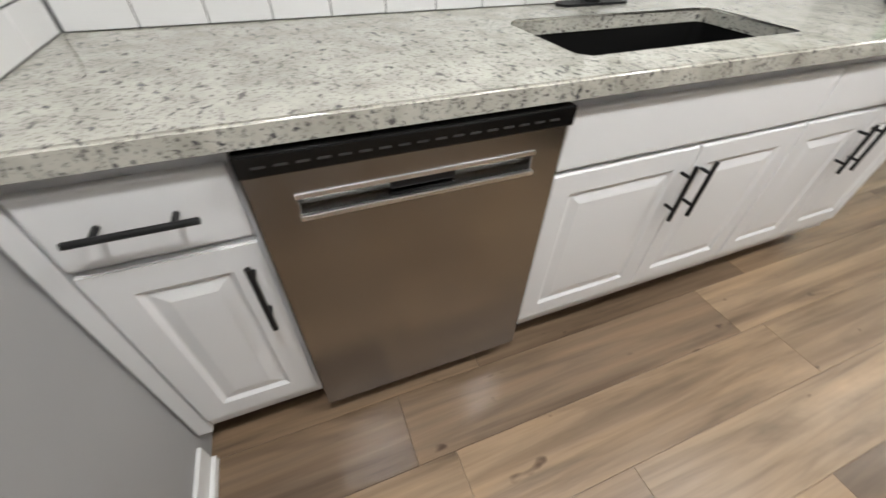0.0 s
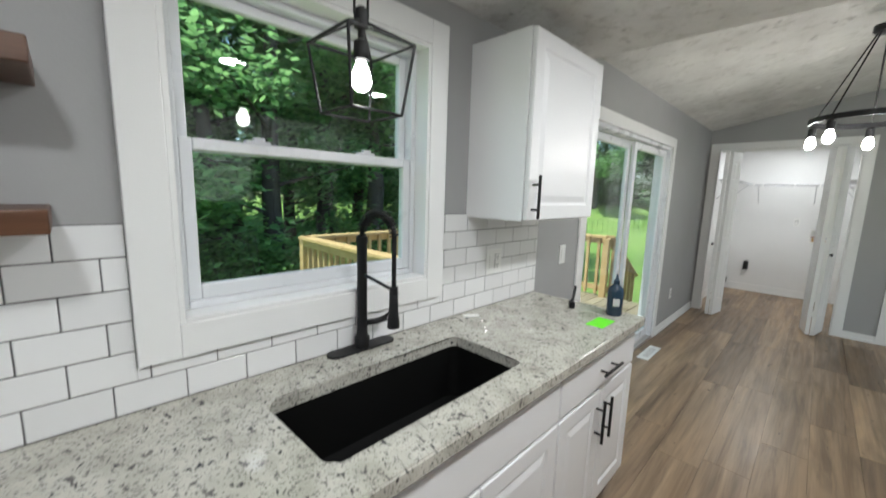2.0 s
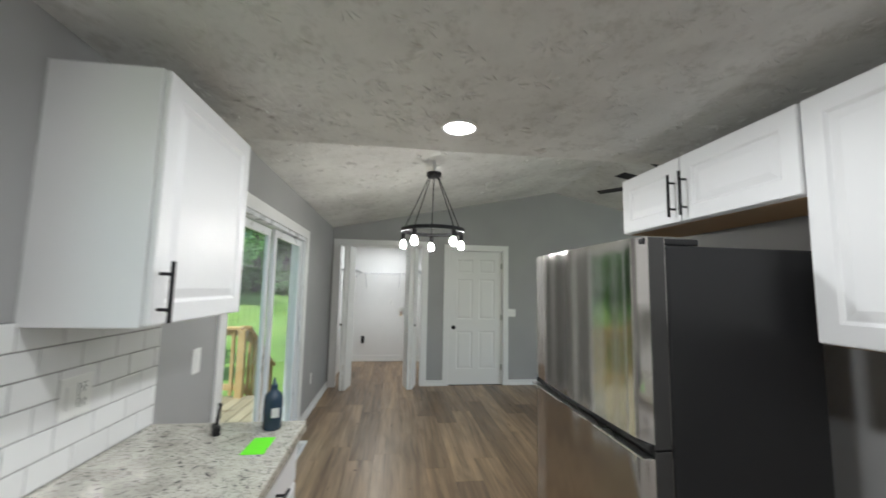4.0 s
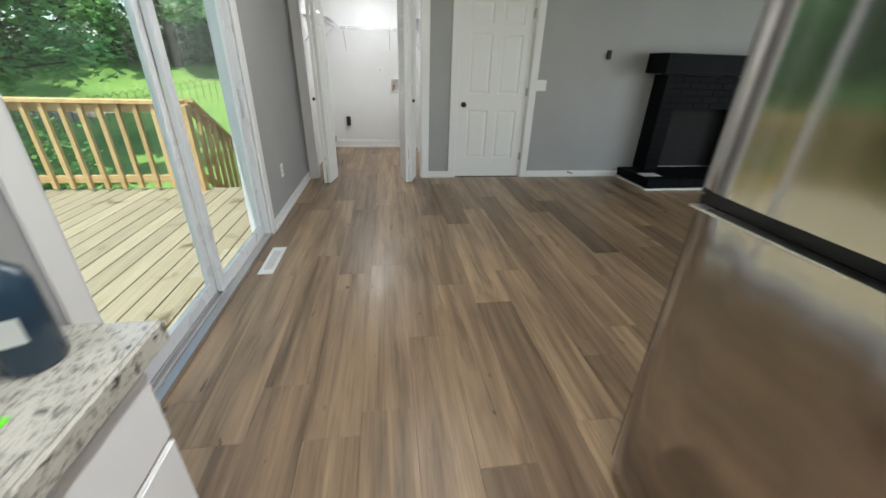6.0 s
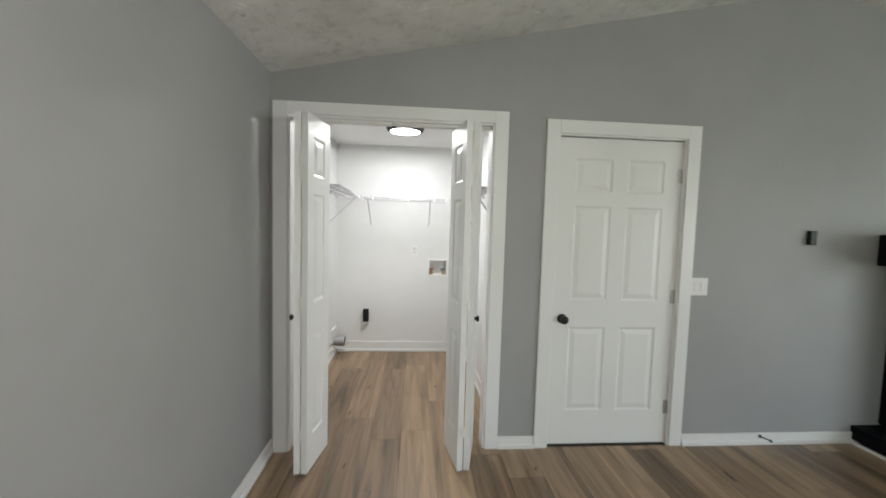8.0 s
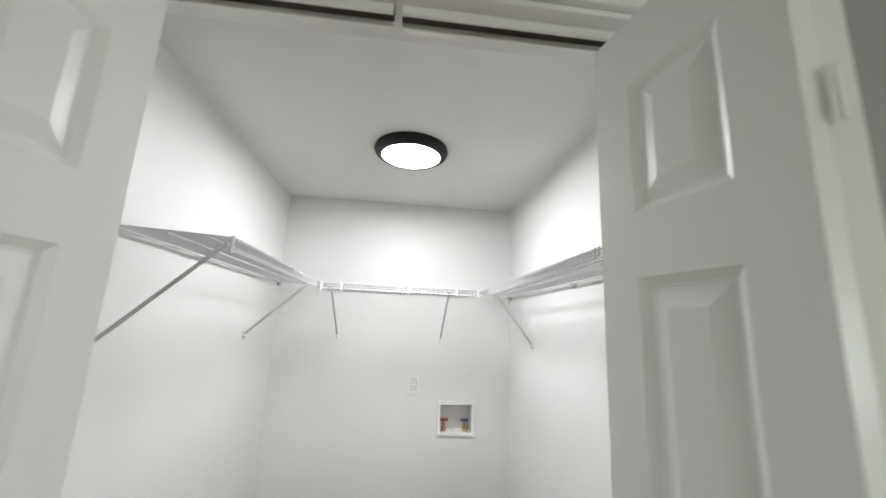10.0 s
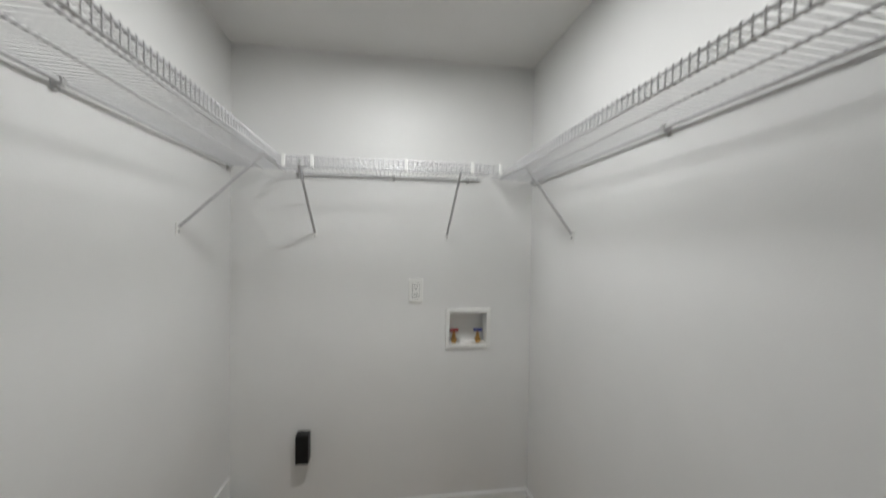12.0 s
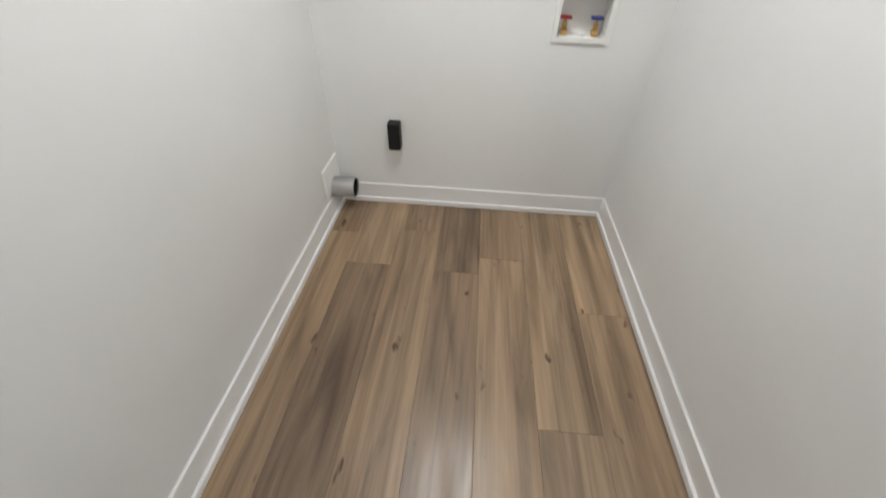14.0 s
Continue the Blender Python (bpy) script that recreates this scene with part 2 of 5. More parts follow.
def ground_material():
    m, nt, b = material("lawn", (0.12, 0.22, 0.03), 0.9)
    v = world_coords(nt)
    col = ramp(nt, noise_of(nt, v, 0.35, 5, 0.6), (0.30, (0.11, 0.20, 0.035)), (0.5, (0.19, 0.33, 0.065)), (0.66, (0.28, 0.40, 0.10)))
    col = mixed(nt, 1.0, col, ramp(nt, noise_of(nt, v, 24, 3), (0.3, (0.6, 0.6, 0.6)), (0.7, (1.15, 1.15, 1.1))), "MULTIPLY")
    bare = ramp(nt, noise_of(nt, v, 0.16, 3), (0.62, (0, 0, 0)), (0.70, (1, 1, 1)))
    nt.links.new(mixed(nt, bare, col, (0.25, 0.19, 0.14)), b.inputs["Base Color"])
    bump(nt, b, noise_of(nt, v, 40, 4), 0.6, 0.05)
    return m


GROUND = ground_material()


def glass_material():
    m = bpy.data.materials.new("window_glass")
    m.use_nodes = True
    nt = m.node_tree
    t, g, mx, lw, pw, ma = (nt.nodes.new("ShaderNode" + k) for k in ("BsdfTransparent", "BsdfGlossy", "MixShader", "LayerWeight", "Math", "Math"))
    t.inputs[0].default_value = (0.90, 0.95, 0.93, 1)
    g.inputs["Roughness"].default_value = 0.0
    lw.inputs[0].default_value = 0.5
    pw.operation, pw.inputs[1].default_value = "POWER", 5.0
    ma.operation, ma.inputs[1].default_value, ma.inputs[2].default_value = "MULTIPLY_ADD", 0.6, 0.050
    for a, c in ((lw.outputs["Facing"], pw.inputs[0]), (pw.outputs[0], ma.inputs[0]), (ma.outputs[0], mx.inputs[0]), (t.outputs[0], mx.inputs[1]), (g.outputs[0], mx.inputs[2]), (mx.outputs[0], nt.nodes["Material Output"].inputs[0])):
        nt.links.new(a, c)
    return m


GLASS = glass_material()


def glow(name, color, strength):
    m = bpy.data.materials.new(name)
    m.use_nodes = True
    nt = m.node_tree
    e = nt.nodes.new("ShaderNodeEmission")
    e.inputs[0].default_value, e.inputs[1].default_value = (*color, 1), strength
    nt.links.new(e.outputs[0], nt.nodes["Material Output"].inputs[0])
    return m


GLOW_BULB = glow("lit_bulb", (1, 0.96, 0.90), BULB)
GLOW_PENDANT = glow("lit_pendant_bulb", (1, 0.96, 0.90), PENDANT_BULB)
GLOW_LENS = glow("lit_lens", (1, 0.99, 0.97), 5)


# ---- mesh helpers ----
def box(bm, x0, x1, y0, y1, z0, z1, bev=0.0, seg=2, m=None):
    x0, x1, y0, y1, z0, z1 = min(x0, x1), max(x0, x1), min(y0, y1), max(y0, y1), min(z0, z1), max(z0, z1)
    c = [bm.verts.new((x, y, z)) for x in (x0, x1) for y in (y0, y1) for z in (z0, z1)]
    fs = [bm.faces.new([c[i] for i in q]) for q in ((0, 1, 3, 2), (4, 6, 7, 5), (0, 4, 5, 1), (2, 3, 7, 6), (0, 2, 6, 4), (1, 5, 7, 3))]
    if bev:
        edges = {e for f in fs for e in f.edges}
        out = bmesh.ops.bevel(bm, geom=list(edges), offset=bev, segments=seg, affect="EDGES", profile=0.5)
        c = [v for v in {v for f in out["faces"] for v in f.verts} | {v for v in c if v.is_valid}]
    if m is not None:
        bmesh.ops.transform(bm, matrix=m, verts=[v for v in c if v.is_valid])
    return bm


def rod(bm, a, b, r, r2=None, seg=8, caps=True):
    a, b = Vector(a), Vector(b)
    d = b - a
    q = d.to_track_quat("Z", "Y").to_matrix().to_4x4()
    bmesh.ops.create_cone(bm, cap_ends=caps, segments=seg, radius1=r, radius2=r if r2 is None else r2, depth=d.length,
                          matrix=Matrix.Translation((a + b) / 2) @ q)
    return bm


def path_rod(bm, pts, r, seg=8):
    """A round bar along a row of points."""
    pts = [Vector(p) for p in pts]
    rings, up = [], Vector((0.13, 0.31, 0.94)).normalized()
    for i, p in enumerate(pts):
        d = (pts[min(i + 1, len(pts) - 1)] - pts[max(i - 1, 0)]).normalized()
        s = d.cross(up).normalized()
        u = s.cross(d)
        rings.append([bm.verts.new(p + r * (math.cos(k * math.tau / seg) * s + math.sin(k * math.tau / seg) * u)) for k in range(seg)])
    for a, b in zip(rings, rings[1:]):
        for k in range(seg):
            bm.faces.new((a[k], a[(k + 1) % seg], b[(k + 1) % seg], b[k]))
    bm.faces.new(rings[0][::-1]), bm.faces.new(rings[-1])
    return bm


def lathe(bm, profile, x, y, z, seg=20, m=None):
    """Turn rows of (radius, height) about an upright axis."""
    rings = []
    for r, h in profile:
        rings.append([bm.verts.new((x + r * math.cos(k * math.tau / seg), y + r * math.sin(k * math.tau / seg), z + h)) for k in range(seg)])
    fs = []
    for a, b in zip(rings, rings[1:]):
        for k in range(seg):
            fs.append(bm.faces.new((a[k], a[(k + 1) % seg], b[(k + 1) % seg], b[k])))
    bm.faces.new(rings[0][::-1]), bm.faces.new(rings[-1])
    if m is not None:
        bmesh.ops.transform(bm, matrix=m, verts=[v for ring in rings for v in ring])
    return bm


def B():
    return bmesh.new()


def solid(name, bm, mat, smooth=False):
    me = bpy.data.meshes.new(name)
    bmesh.ops.recalc_face_normals(bm, faces=bm.faces)
    bm.to_mesh(me)
    bm.free()
    me.materials.append(mat)
    if smooth:
        me.shade_smooth()
        me.set_sharp_from_angle(angle=radians(40))
    return new(name, me)


def part(name, bm, mat, parent, label="", smooth=False):
    ob = solid(name, bm, mat, smooth)
    ob.parent = parent
    if parent.type == "EMPTY":
        ob.matrix_parent_inverse = parent.matrix_basis.inverted()
    if label:
        ob["label"] = label
    return ob


def thing(name, place, label, category, group=""):
    e = new(name)
    e.empty_display_size = 0.1
    e.matrix_basis = Matrix.Translation(place)
    return tagged(e, label, category, group)


def structure(name, bm, mat, label, category, smooth=False):
    return tagged(solid(name, bm, mat, smooth), label, category, "", "structure")


def panel_grid(bm, us, vs, cells, thick, steps, m, both=False):
    """A slab whose front is split at us and vs; the given cells are sunk and raised by steps of (inset, depth). Front faces -y."""
    front = [[bm.verts.new((u, 0, v)) for v in vs] for u in us]
    back = [[bm.verts.new((u, thick, v)) for v in vs] for u in us]
    verts = [v for g in (front, back) for col in g for v in col]
    picked = []
    nu, nv = len(us) - 1, len(vs) - 1
    for i in range(nu):
        for j in range(nv):
            f = bm.faces.new((front[i][j], front[i + 1][j], front[i + 1][j + 1], front[i][j + 1]))
            k = bm.faces.new((back[i][j], back[i][j + 1], back[i + 1][j + 1], back[i + 1][j]))
            if (i, j) in cells:
                picked.append(f)
                if both:
                    picked.append(k)
    for i in range(nu):
        bm.faces.new((front[i][0], back[i][0], back[i + 1][0], front[i + 1][0]))
        bm.faces.new((front[i][nv], front[i + 1][nv], back[i + 1][nv], back[i][nv]))
    for j in range(nv):
        bm.faces.new((front[0][j], front[0][j + 1], back[0][j + 1], back[0][j]))
        bm.faces.new((front[nu][j], back[nu][j], back[nu][j + 1], front[nu][j + 1]))
    bm.normal_update()
    for inset, depth in steps:
        out = bmesh.ops.inset_individual(bm, faces=picked, thickness=inset, depth=depth, use_even_offset=True)
        verts += [v for f in out["faces"] for v in f.verts]
    bmesh.ops.transform(bm, matrix=m, verts=list(set(verts)))
    return bm


CAB_STEPS = ((0.010, -0.007), (0.004, 0.0), (0.026, 0.006))
DOOR_STEPS = ((0.012, -0.007), (0.006, 0.0), (0.028, 0.006))


# ---- the large structure ----
YW, XE, XL, YR = 1.46, 6.545, -0.12, -1.03
RIDGE_Y, RIDGE_Z, SPRING = -2.02, 3.05, 2.335
KCEIL, KEDGE = 2.19, 2.645


def vault(y):
    return RIDGE_Z - (RIDGE_Z - SPRING) / (YW - RIDGE_Y) * abs(y - RIDGE_Y)


def prism_x(bm, x0, x1, poly):
    a = [bm.verts.new((x0, y, z)) for y, z in poly]
    b = [bm.verts.new((x1, y, z)) for y, z in poly]
    bm.faces.new(a), bm.faces.new(b[::-1])
    for i in range(len(poly)):
        j = (i + 1) % len(poly)
        bm.faces.new((a[i], b[i], b[j], a[j]))
    return bm


bm = B()
WX0, WX1, WZ0, WZ1 = 0.745, 1.580, 1.115, 2.000
SX0, SX1, SZ1 = 3.03, 4.85, 1.960
for x0, x1, z0, z1 in ((-2.7, WX0, -0.9, 2.36), (WX0, WX1, -0.9, WZ0), (WX0, WX1, WZ1, 2.36), (WX1, SX0, -0.9, 2.36), (SX0, SX1, -0.9, -0.05),
                       (SX0, SX1, SZ1, 2.36), (SX1, XE + 0.115, -0.9, 2.36)):
    box(bm, x0, x1, YW, YW + 0.14, z0, z1)
wall_north = structure("wall_north", bm, GREY, "grey painted wall with kitchen window and glass slider", "wall")

LY0, LY1, LZ = 0.100, 1.357, 2.097
DY0, DY1, DZ = -1.171, -0.317, 2.058
bm = B()
for y0, y1, z0, z1 in ((LY1, YW, 0, 2.2), (LY0, LY1, LZ, 2.2), (DY1, LY0, 0, 2.2), (DY0, DY1, DZ, 2.2), (-5.5, DY0, 0, 2.2)):
    box(bm, XE, XE + 0.115, y0, y1, z0, z1)
prism_x(bm, XE, XE + 0.115, [(YW, 2.2), (YW, vault(YW) + 0.02), (RIDGE_Y, RIDGE_Z + 0.02), (-5.5, vault(-5.5) + 0.02), (-5.5, 2.2)])
wall_east = structure("wall_east", bm, GREY, "grey gable wall with laundry doorway and fireplace", "wall")

bm = B()
for x0, x1, z0, z1 in ((-2.6, 0.0, 0, 2.36), (1.8, 2.6, 0, 2.36), (4.8, XE + 0.115, 0, 2.36), (0.0, 1.8, 0, 0.6), (0.0, 1.8, 2.0, 2.36), (2.6, 4.8, 0, 0.6), (2.6, 4.8, 2.0, 2.36)):
    box(bm, x0, x1, -5.62, -5.5, z0, z1)
wall_south = structure("wall_south", bm, GREY, "plain grey living room wall", "wall")
bm = B()
# openings for the added west windows
WEST = ((-4.9, -3.2), (-2.9, -1.5))
prism_x(bm, -2.72, -2.6, [(YW, 2.1), (YW, vault(YW)), (RIDGE_Y, RIDGE_Z), (-5.5, vault(-5.5)), (-5.5, 2.1)])
for y0, y1, z0, z1 in ((-5.5, -4.9, 0, 2.1), (-3.2, -2.9, 0, 2.1), (-1.5, YW, 0, 2.1), (-4.9, -3.2, 0, 0.3), (-2.9, -1.5, 0, 0.3)):
    box(bm, -2.72, -2.6, y0, y1, z0, z1)
wall_west = structure("wall_west", bm, GREY, "plain grey gable wall", "wall")
bm = B()
box(bm, XL - 0.11, XL, YR - 0.1, YW, 0, 2.36)
wall_kitchen_end = structure("wall_kitchen_end", bm, GREY, "grey wall at the end of the kitchen counter", "wall")
bm = B()
prism_x(bm, XL, KEDGE, [(YR - 0.1, 0), (YR - 0.1, vault(YR - 0.1) + 0.02), (YR, vault(YR) + 0.02), (YR, 0)])
wall_kitchen_south = structure("wall_kitchen_south", bm, GREY, "grey wall behind the refrigerator", "wall")

# laundry room
LX0, LX1, LYL, LYR, LC = XE + 0.115, 8.448, 1.452, -0.018, 2.315
bm = B()
box(bm, LX0, LX1 + 0.1, LYL, LYL + 0.16, 0, 2.5)
wall_laundry_north = structure("wall_laundry_north", bm, LWALL, "white laundry room side wall", "wall")
bm = B()
box(bm, LX0, LX1 + 0.1, LYR - 0.1, LYR, 0, 2.5)
wall_laundry_south = structure("wall_laundry_south", bm, LWALL, "white laundry room side wall", "wall")
bm = B()
BX0, BX1, BZ0, BZ1 = 0.215, 0.415, 0.885, 1.052
for y0, y1, z0, z1 in ((LYR - 0.05, BX0, 0, 2.5), (BX1, LYL + 0.05, 0, 2.5), (BX0, BX1, 0, BZ0), (BX0, BX1, BZ1, 2.5)):
    box(bm, LX1, LX1 + 0.1, y0, y1, z0, z1)
wall_laundry_east = structure("wall_laundry_east", bm, LWALL, "white laundry room back wall", "wall")
bm = B()
for y0, y1, z0, z1 in ((LY1, LYL, 0, 2.5), (LY0, LY1, LZ, 2.5), (LYR, LY0, 0, 2.5)):
    box(bm, LX0, LX0 + 0.008, y0, y1, z0, z1)
wall_laundry_west = structure("wall_laundry_west", bm, LWALL, "white inner face of the laundry doorway wall", "wall")
bm = B()
box(bm, LX0, LX1 + 0.05, LYR - 0.05, LYL + 0.05, LC, LC + 0.08)
ceiling_laundry = structure("ceiling_laundry", bm, LCEIL, "flat white laundry ceiling", "ceiling")

# ceilings, with brushed stipple marks
rng = random.Random(4)


def stipple(bm, place, count, x0, x1, y0, y1):
    """Fans of short ridges pressed into the plaster; place(x, y) gives the height of the surface."""
    for _ in range(count):
        cx, cy, turn = rng.uniform(x0, x1), rng.uniform(y0, y1), rng.uniform(0, math.tau)
        n = rng.randint(7, 12)
        for k in range(n):
            a = turn + (k / n - 0.5) * rng.uniform(2.2, 4.5) + rng.uniform(-0.1, 0.1)
            r0, r1, w = rng.uniform(0.006, 0.02), rng.uniform(0.045, 0.095), rng.uniform(0.003, 0.006)
            d, s = (math.cos(a), math.sin(a)), (-math.sin(a), math.cos(a))
            pts = []
            for r, o, h in ((r0, 0, 0), ((r0 + r1) / 2, w, -0.001), (r1, 0, 0), ((r0 + r1) / 2, -w, -0.001), ((r0 + r1) / 2, 0, rng.uniform(0.0025, 0.0055))):
                x, y = cx + d[0] * r + s[0] * o, cy + d[1] * r + s[1] * o
                pts.append(bm.verts.new((x, y, place(x, y) + 0.001 - h)))
            for i in range(4):
                bm.faces.new((pts[i], pts[(i + 1) % 4], pts[4]))


bm = B()
box(bm, XL, KEDGE, YR, YW, KCEIL, KCEIL + 0.09)
stipple(bm, lambda x, y: KCEIL, 420, XL + 0.1, KEDGE - 0.08, YR + 0.1, YW - 0.1)
ceiling_kitchen = structure("ceiling_kitchen", bm, CEIL, "grey-white stippled flat kitchen ceiling", "ceiling")
bm = B()
prism_x(bm, -2.6, XE, [(YW, SPRING), (YW, SPRING + 0.06), (RIDGE_Y, RIDGE_Z + 0.06), (-5.5, vault(-5.5) + 0.06), (-5.5, vault(-5.5)), (RIDGE_Y, RIDGE_Z)])
stipple(bm, lambda x, y: vault(y), 420, KEDGE + 0.1, XE - 0.1, -3.6, YW - 0.1)
ceiling_vault = structure("ceiling_vault", bm, CEIL, "grey-white stippled vaulted living room ceiling", "ceiling")
bm = B()
prism_x(bm, KEDGE - 0.06, KEDGE - 0.001, [(YW, KCEIL + 0.092), (YW, vault(YW)), (YR, vault(YR)), (YR, KCEIL + 0.092)])
soffit_face = structure("wall_above_kitchen", bm, CEIL, "plastered step between flat and vaulted ceiling", "wall")
# unseen roof that blocks the sun; its short eave leaves the deck sunlit
bm = B()
prism_x(bm, -3.1, 9.0, [(1.66, SPRING + 0.08), (1.66, SPRING + 0.2), (RIDGE_Y, RIDGE_Z + 0.33), (-6.0, SPRING + 0.2), (-6.0, SPRING + 0.08), (RIDGE_Y, RIDGE_Z + 0.2)])
roof = structure("roof", bm, FPAINT, "unseen low dark gable roof that keeps the sun off the house", "roof")

bm = B()
box(bm, -2.7, LX1 + 0.1, -5.6, YW + 0.1, -0.12, -0.006)
floor = structure("floor", bm, GAP_SHADE, "oak-look vinyl plank floor", "floor")


# baseboards with a quarter round at the foot
def baseboard(name, runs, high=0.100, mat=WHITE):
    """runs of (x0, y0, x1, y1, nx, ny): the wall's line and the way into the room."""
    bm = B()
    for x0, y0, x1, y1, nx, ny in runs:
        for t, h in ((0.012, high), (0.023, 0.030)):
            xs, ys = sorted((x0, x1)), sorted((y0, y1))
            if nx:
                box(bm, x0, x0 + nx * t, ys[0], ys[1], 0, h, 0.004)
            else:
                box(bm, xs[0], xs[1], y0, y0 + ny * t, 0, h, 0.004)
    return structure(name, bm, mat, "white painted baseboard with quarter round", "baseboard")


baseboard("baseboard_hall", [(4.940, YW, XE, YW, 0, -1), (2.52, YW, 2.94, YW, 0, -1)], 0.088)
baseboard("baseboard_east", [(XE, -0.232, XE, 0.015, -1, 0), (XE, -1.26, XE, -2.62, -1, 0), (XE, -4.06, XE, -5.5, -1, 0)], 0.080)
baseboard("baseboard_laundry", [(LX0, LYL, LX1, LYL, 0, -1), (LX1, LYL, LX1, LYR, -1, 0), (LX0, LYR, LX1, LYR, 0, 1)], 0.117)
baseboard("baseboard_kitchen", [(XL, YR, XL, 0.86, 1, 0), (XL, YR, 1.75, YR, 0, 1)])


def casing(name, axis, face, out, a0, a1, z0, z1, w, label, sill=False, t=0.016, head=None):
    """Flat boards round an opening in the wall plane axis = face; out: the way into the room."""
    bm = B()
    head = w if head is None else head

    def board(u0, u1, v0, v1):
        if axis == "y":
            box(bm, u0, u1, face, face + out * t, v0, v1, 0.003)
        else:
            box(bm, face, face + out * t, u0, u1, v0, v1, 0.003)

    board(a0 - w, a0, z0 - (w if sill else 0), z1 + head)
    board(a1, a1 + w, z0 - (w if sill else 0), z1 + head)
    board(a0, a1, z1, z1 + head)
    if sill:
        board(a0, a1, z0 - w, z0)
    return structure(name, bm, WHITE, label, "trim")


casing("trim_window", "y", YW - 0.0005, -1, WX0, WX1, WZ0, WZ1, 0.088, "wide white flat casing round the kitchen window", True, 0.022)
casing("trim_slider", "y", YW - 0.0005, -1, SX0, SX1, 0, SZ1, 0.088, "white flat casing round the sliding door")
casing("trim_laundry", "x", XE + 0.0005, -1, LY0, LY1, 0, LZ, 0.086, "white flat casing round the laundry doorway", head=0.074)
casing("trim_door", "x", XE + 0.0005, -1, DY0, DY1, 0, DZ, 0.085, "white flat casing round the panel door", head=0.083)

# window: jamb, two sashes, glass
window = thing("window_1", ((WX0 + WX1) / 2, YW + 0.07, WZ0), "white vinyl double-hung kitchen window, closed", "window")
window["kind"] = "structure"
bm = B()
for x0, x1, z0, z1 in ((WX0, WX0 + 0.014, WZ0, WZ1), (WX1 - 0.014, WX1, WZ0, WZ1), (WX0 + 0.014, WX1 - 0.014, WZ0, WZ0 + 0.014), (WX0 + 0.014, WX1 - 0.014, WZ1 - 0.014, WZ1)):
    box(bm, x0, x1, YW - 0.018, YW + 0.138, z0, z1, 0.002)
part("jamb", bm, WHITE, window)


def ring(bm, x0, x1, z0, z1, y0, y1, w, wb=None, bev=0.004):
    wb = w if wb is None else wb
    box(bm, x0, x0 + w, y0, y1, z0, z1, bev)
    box(bm, x1 - w, x1, y0, y1, z0, z1, bev)
    box(bm, x0 + w, x1 - w, y0, y1, z0, z0 + wb, bev)
    box(bm, x0 + w, x1 - w, y0, y1, z1 - w, z1, bev)


a, b, c, d = WX0 + 0.014, WX1 - 0.014, WZ0 + 0.014, WZ1 - 0.014
bm = B()
ring(bm, a, b, c, d, YW + 0.05, YW + 0.125, 0.022)
part("window_frame", bm, VINYL, window)
MID = 1.565
low = B()
ring(low, a + 0.022, b - 0.022, c + 0.022, MID + 0.018, YW + 0.056, YW + 0.082, 0.032, 0.042)
low = part("lower_sash", low, VINYL, window)
bm = B()
box(bm, a + 0.054, b - 0.054, YW + 0.066, YW + 0.070, c + 0.064, MID - 0.014)
pane = part("pane", bm, GLASS, low)
pane.visible_shadow = False
up = B()
ring(up, a + 0.022, b - 0.022, MID - 0.016, d - 0.022, YW + 0.090, YW + 0.116, 0.030)
up = part("upper_sash", up, VINYL, window)
bm = B()
box(bm, a + 0.052, b - 0.052, YW + 0.100, YW + 0.104, MID + 0.014, d - 0.052)
pane = part("pane", bm, GLASS, up)
pane.visible_shadow = False
for x in (a + 0.22, b - 0.22):
    bm = B()
    box(bm, x - 0.035, x + 0.035, YW + 0.058, YW + 0.080, MID + 0.018, MID + 0.026, 0.003)
    box(bm, x - 0.012, x + 0.02, YW + 0.060, YW + 0.078, MID + 0.026, MID + 0.036, 0.003)
    part("sash_lock", bm, VINYL, low)

# south windows out of view, added so more daylight reaches the living room
for x0, x1 in SOUTH:
    w = thing("window_2", ((x0 + x1) / 2, -5.56, 0.6), "unseen white framed window, closed, added to light the living room", "window")
    w["kind"] = "structure"
    f = B()
    ring(f, x0, x1, 0.6, 2.0, -5.60, -5.52, 0.05)
    f = part("window_frame", f, VINYL, w)
    bm = B()
    box(bm, x0 + 0.05, x1 - 0.05, -5.565, -5.560, 0.65, 1.95)
    pane = part("pane", bm, GLASS, f)
    pane.visible_shadow = False

# west windows are unseen, added to throw daylight on the fireplace wall
for y0, y1 in WEST:
    w = thing("window_3", (-2.66, (y0 + y1) / 2, 0.3), "unseen tall white framed window, closed, added to light the fireplace wall", "window")
    w["kind"] = "structure"
    f = B()
    for a, b, z0, z1 in ((y0, y0 + 0.05, 0.3, 2.1), (y1 - 0.05, y1, 0.3, 2.1), (y0 + 0.05, y1 - 0.05, 0.3, 0.35), (y0 + 0.05, y1 - 0.05, 2.05, 2.1)):
        box(f, -2.70, -2.62, a, b, z0, z1, 0.004)
    f = part("window_frame", f, VINYL, w)
    bm = B()
    box(bm, -2.665, -2.660, y0 + 0.05, y1 - 0.05, 0.35, 2.05)
    pane = part("pane", bm, GLASS, f)
    pane.visible_shadow = False

# sliding glass door
slider = thing("door_1", ((SX0 + SX1) / 2, YW + 0.07, 0), "white vinyl sliding glass patio door, closed", "sliding door")
slider["kind"] = "structure"
bm = B()
ring(bm, SX0, SX1, 0.0, SZ1, YW + 0.0, YW + 0.138, 0.030, 0.028)
part("door_frame", bm, VINYL, slider)
bm = B()
box(bm, SX0 + 0.002, SX1 - 0.002, YW - 0.012, YW + 0.136, 0.0, 0.0305, 0.003)
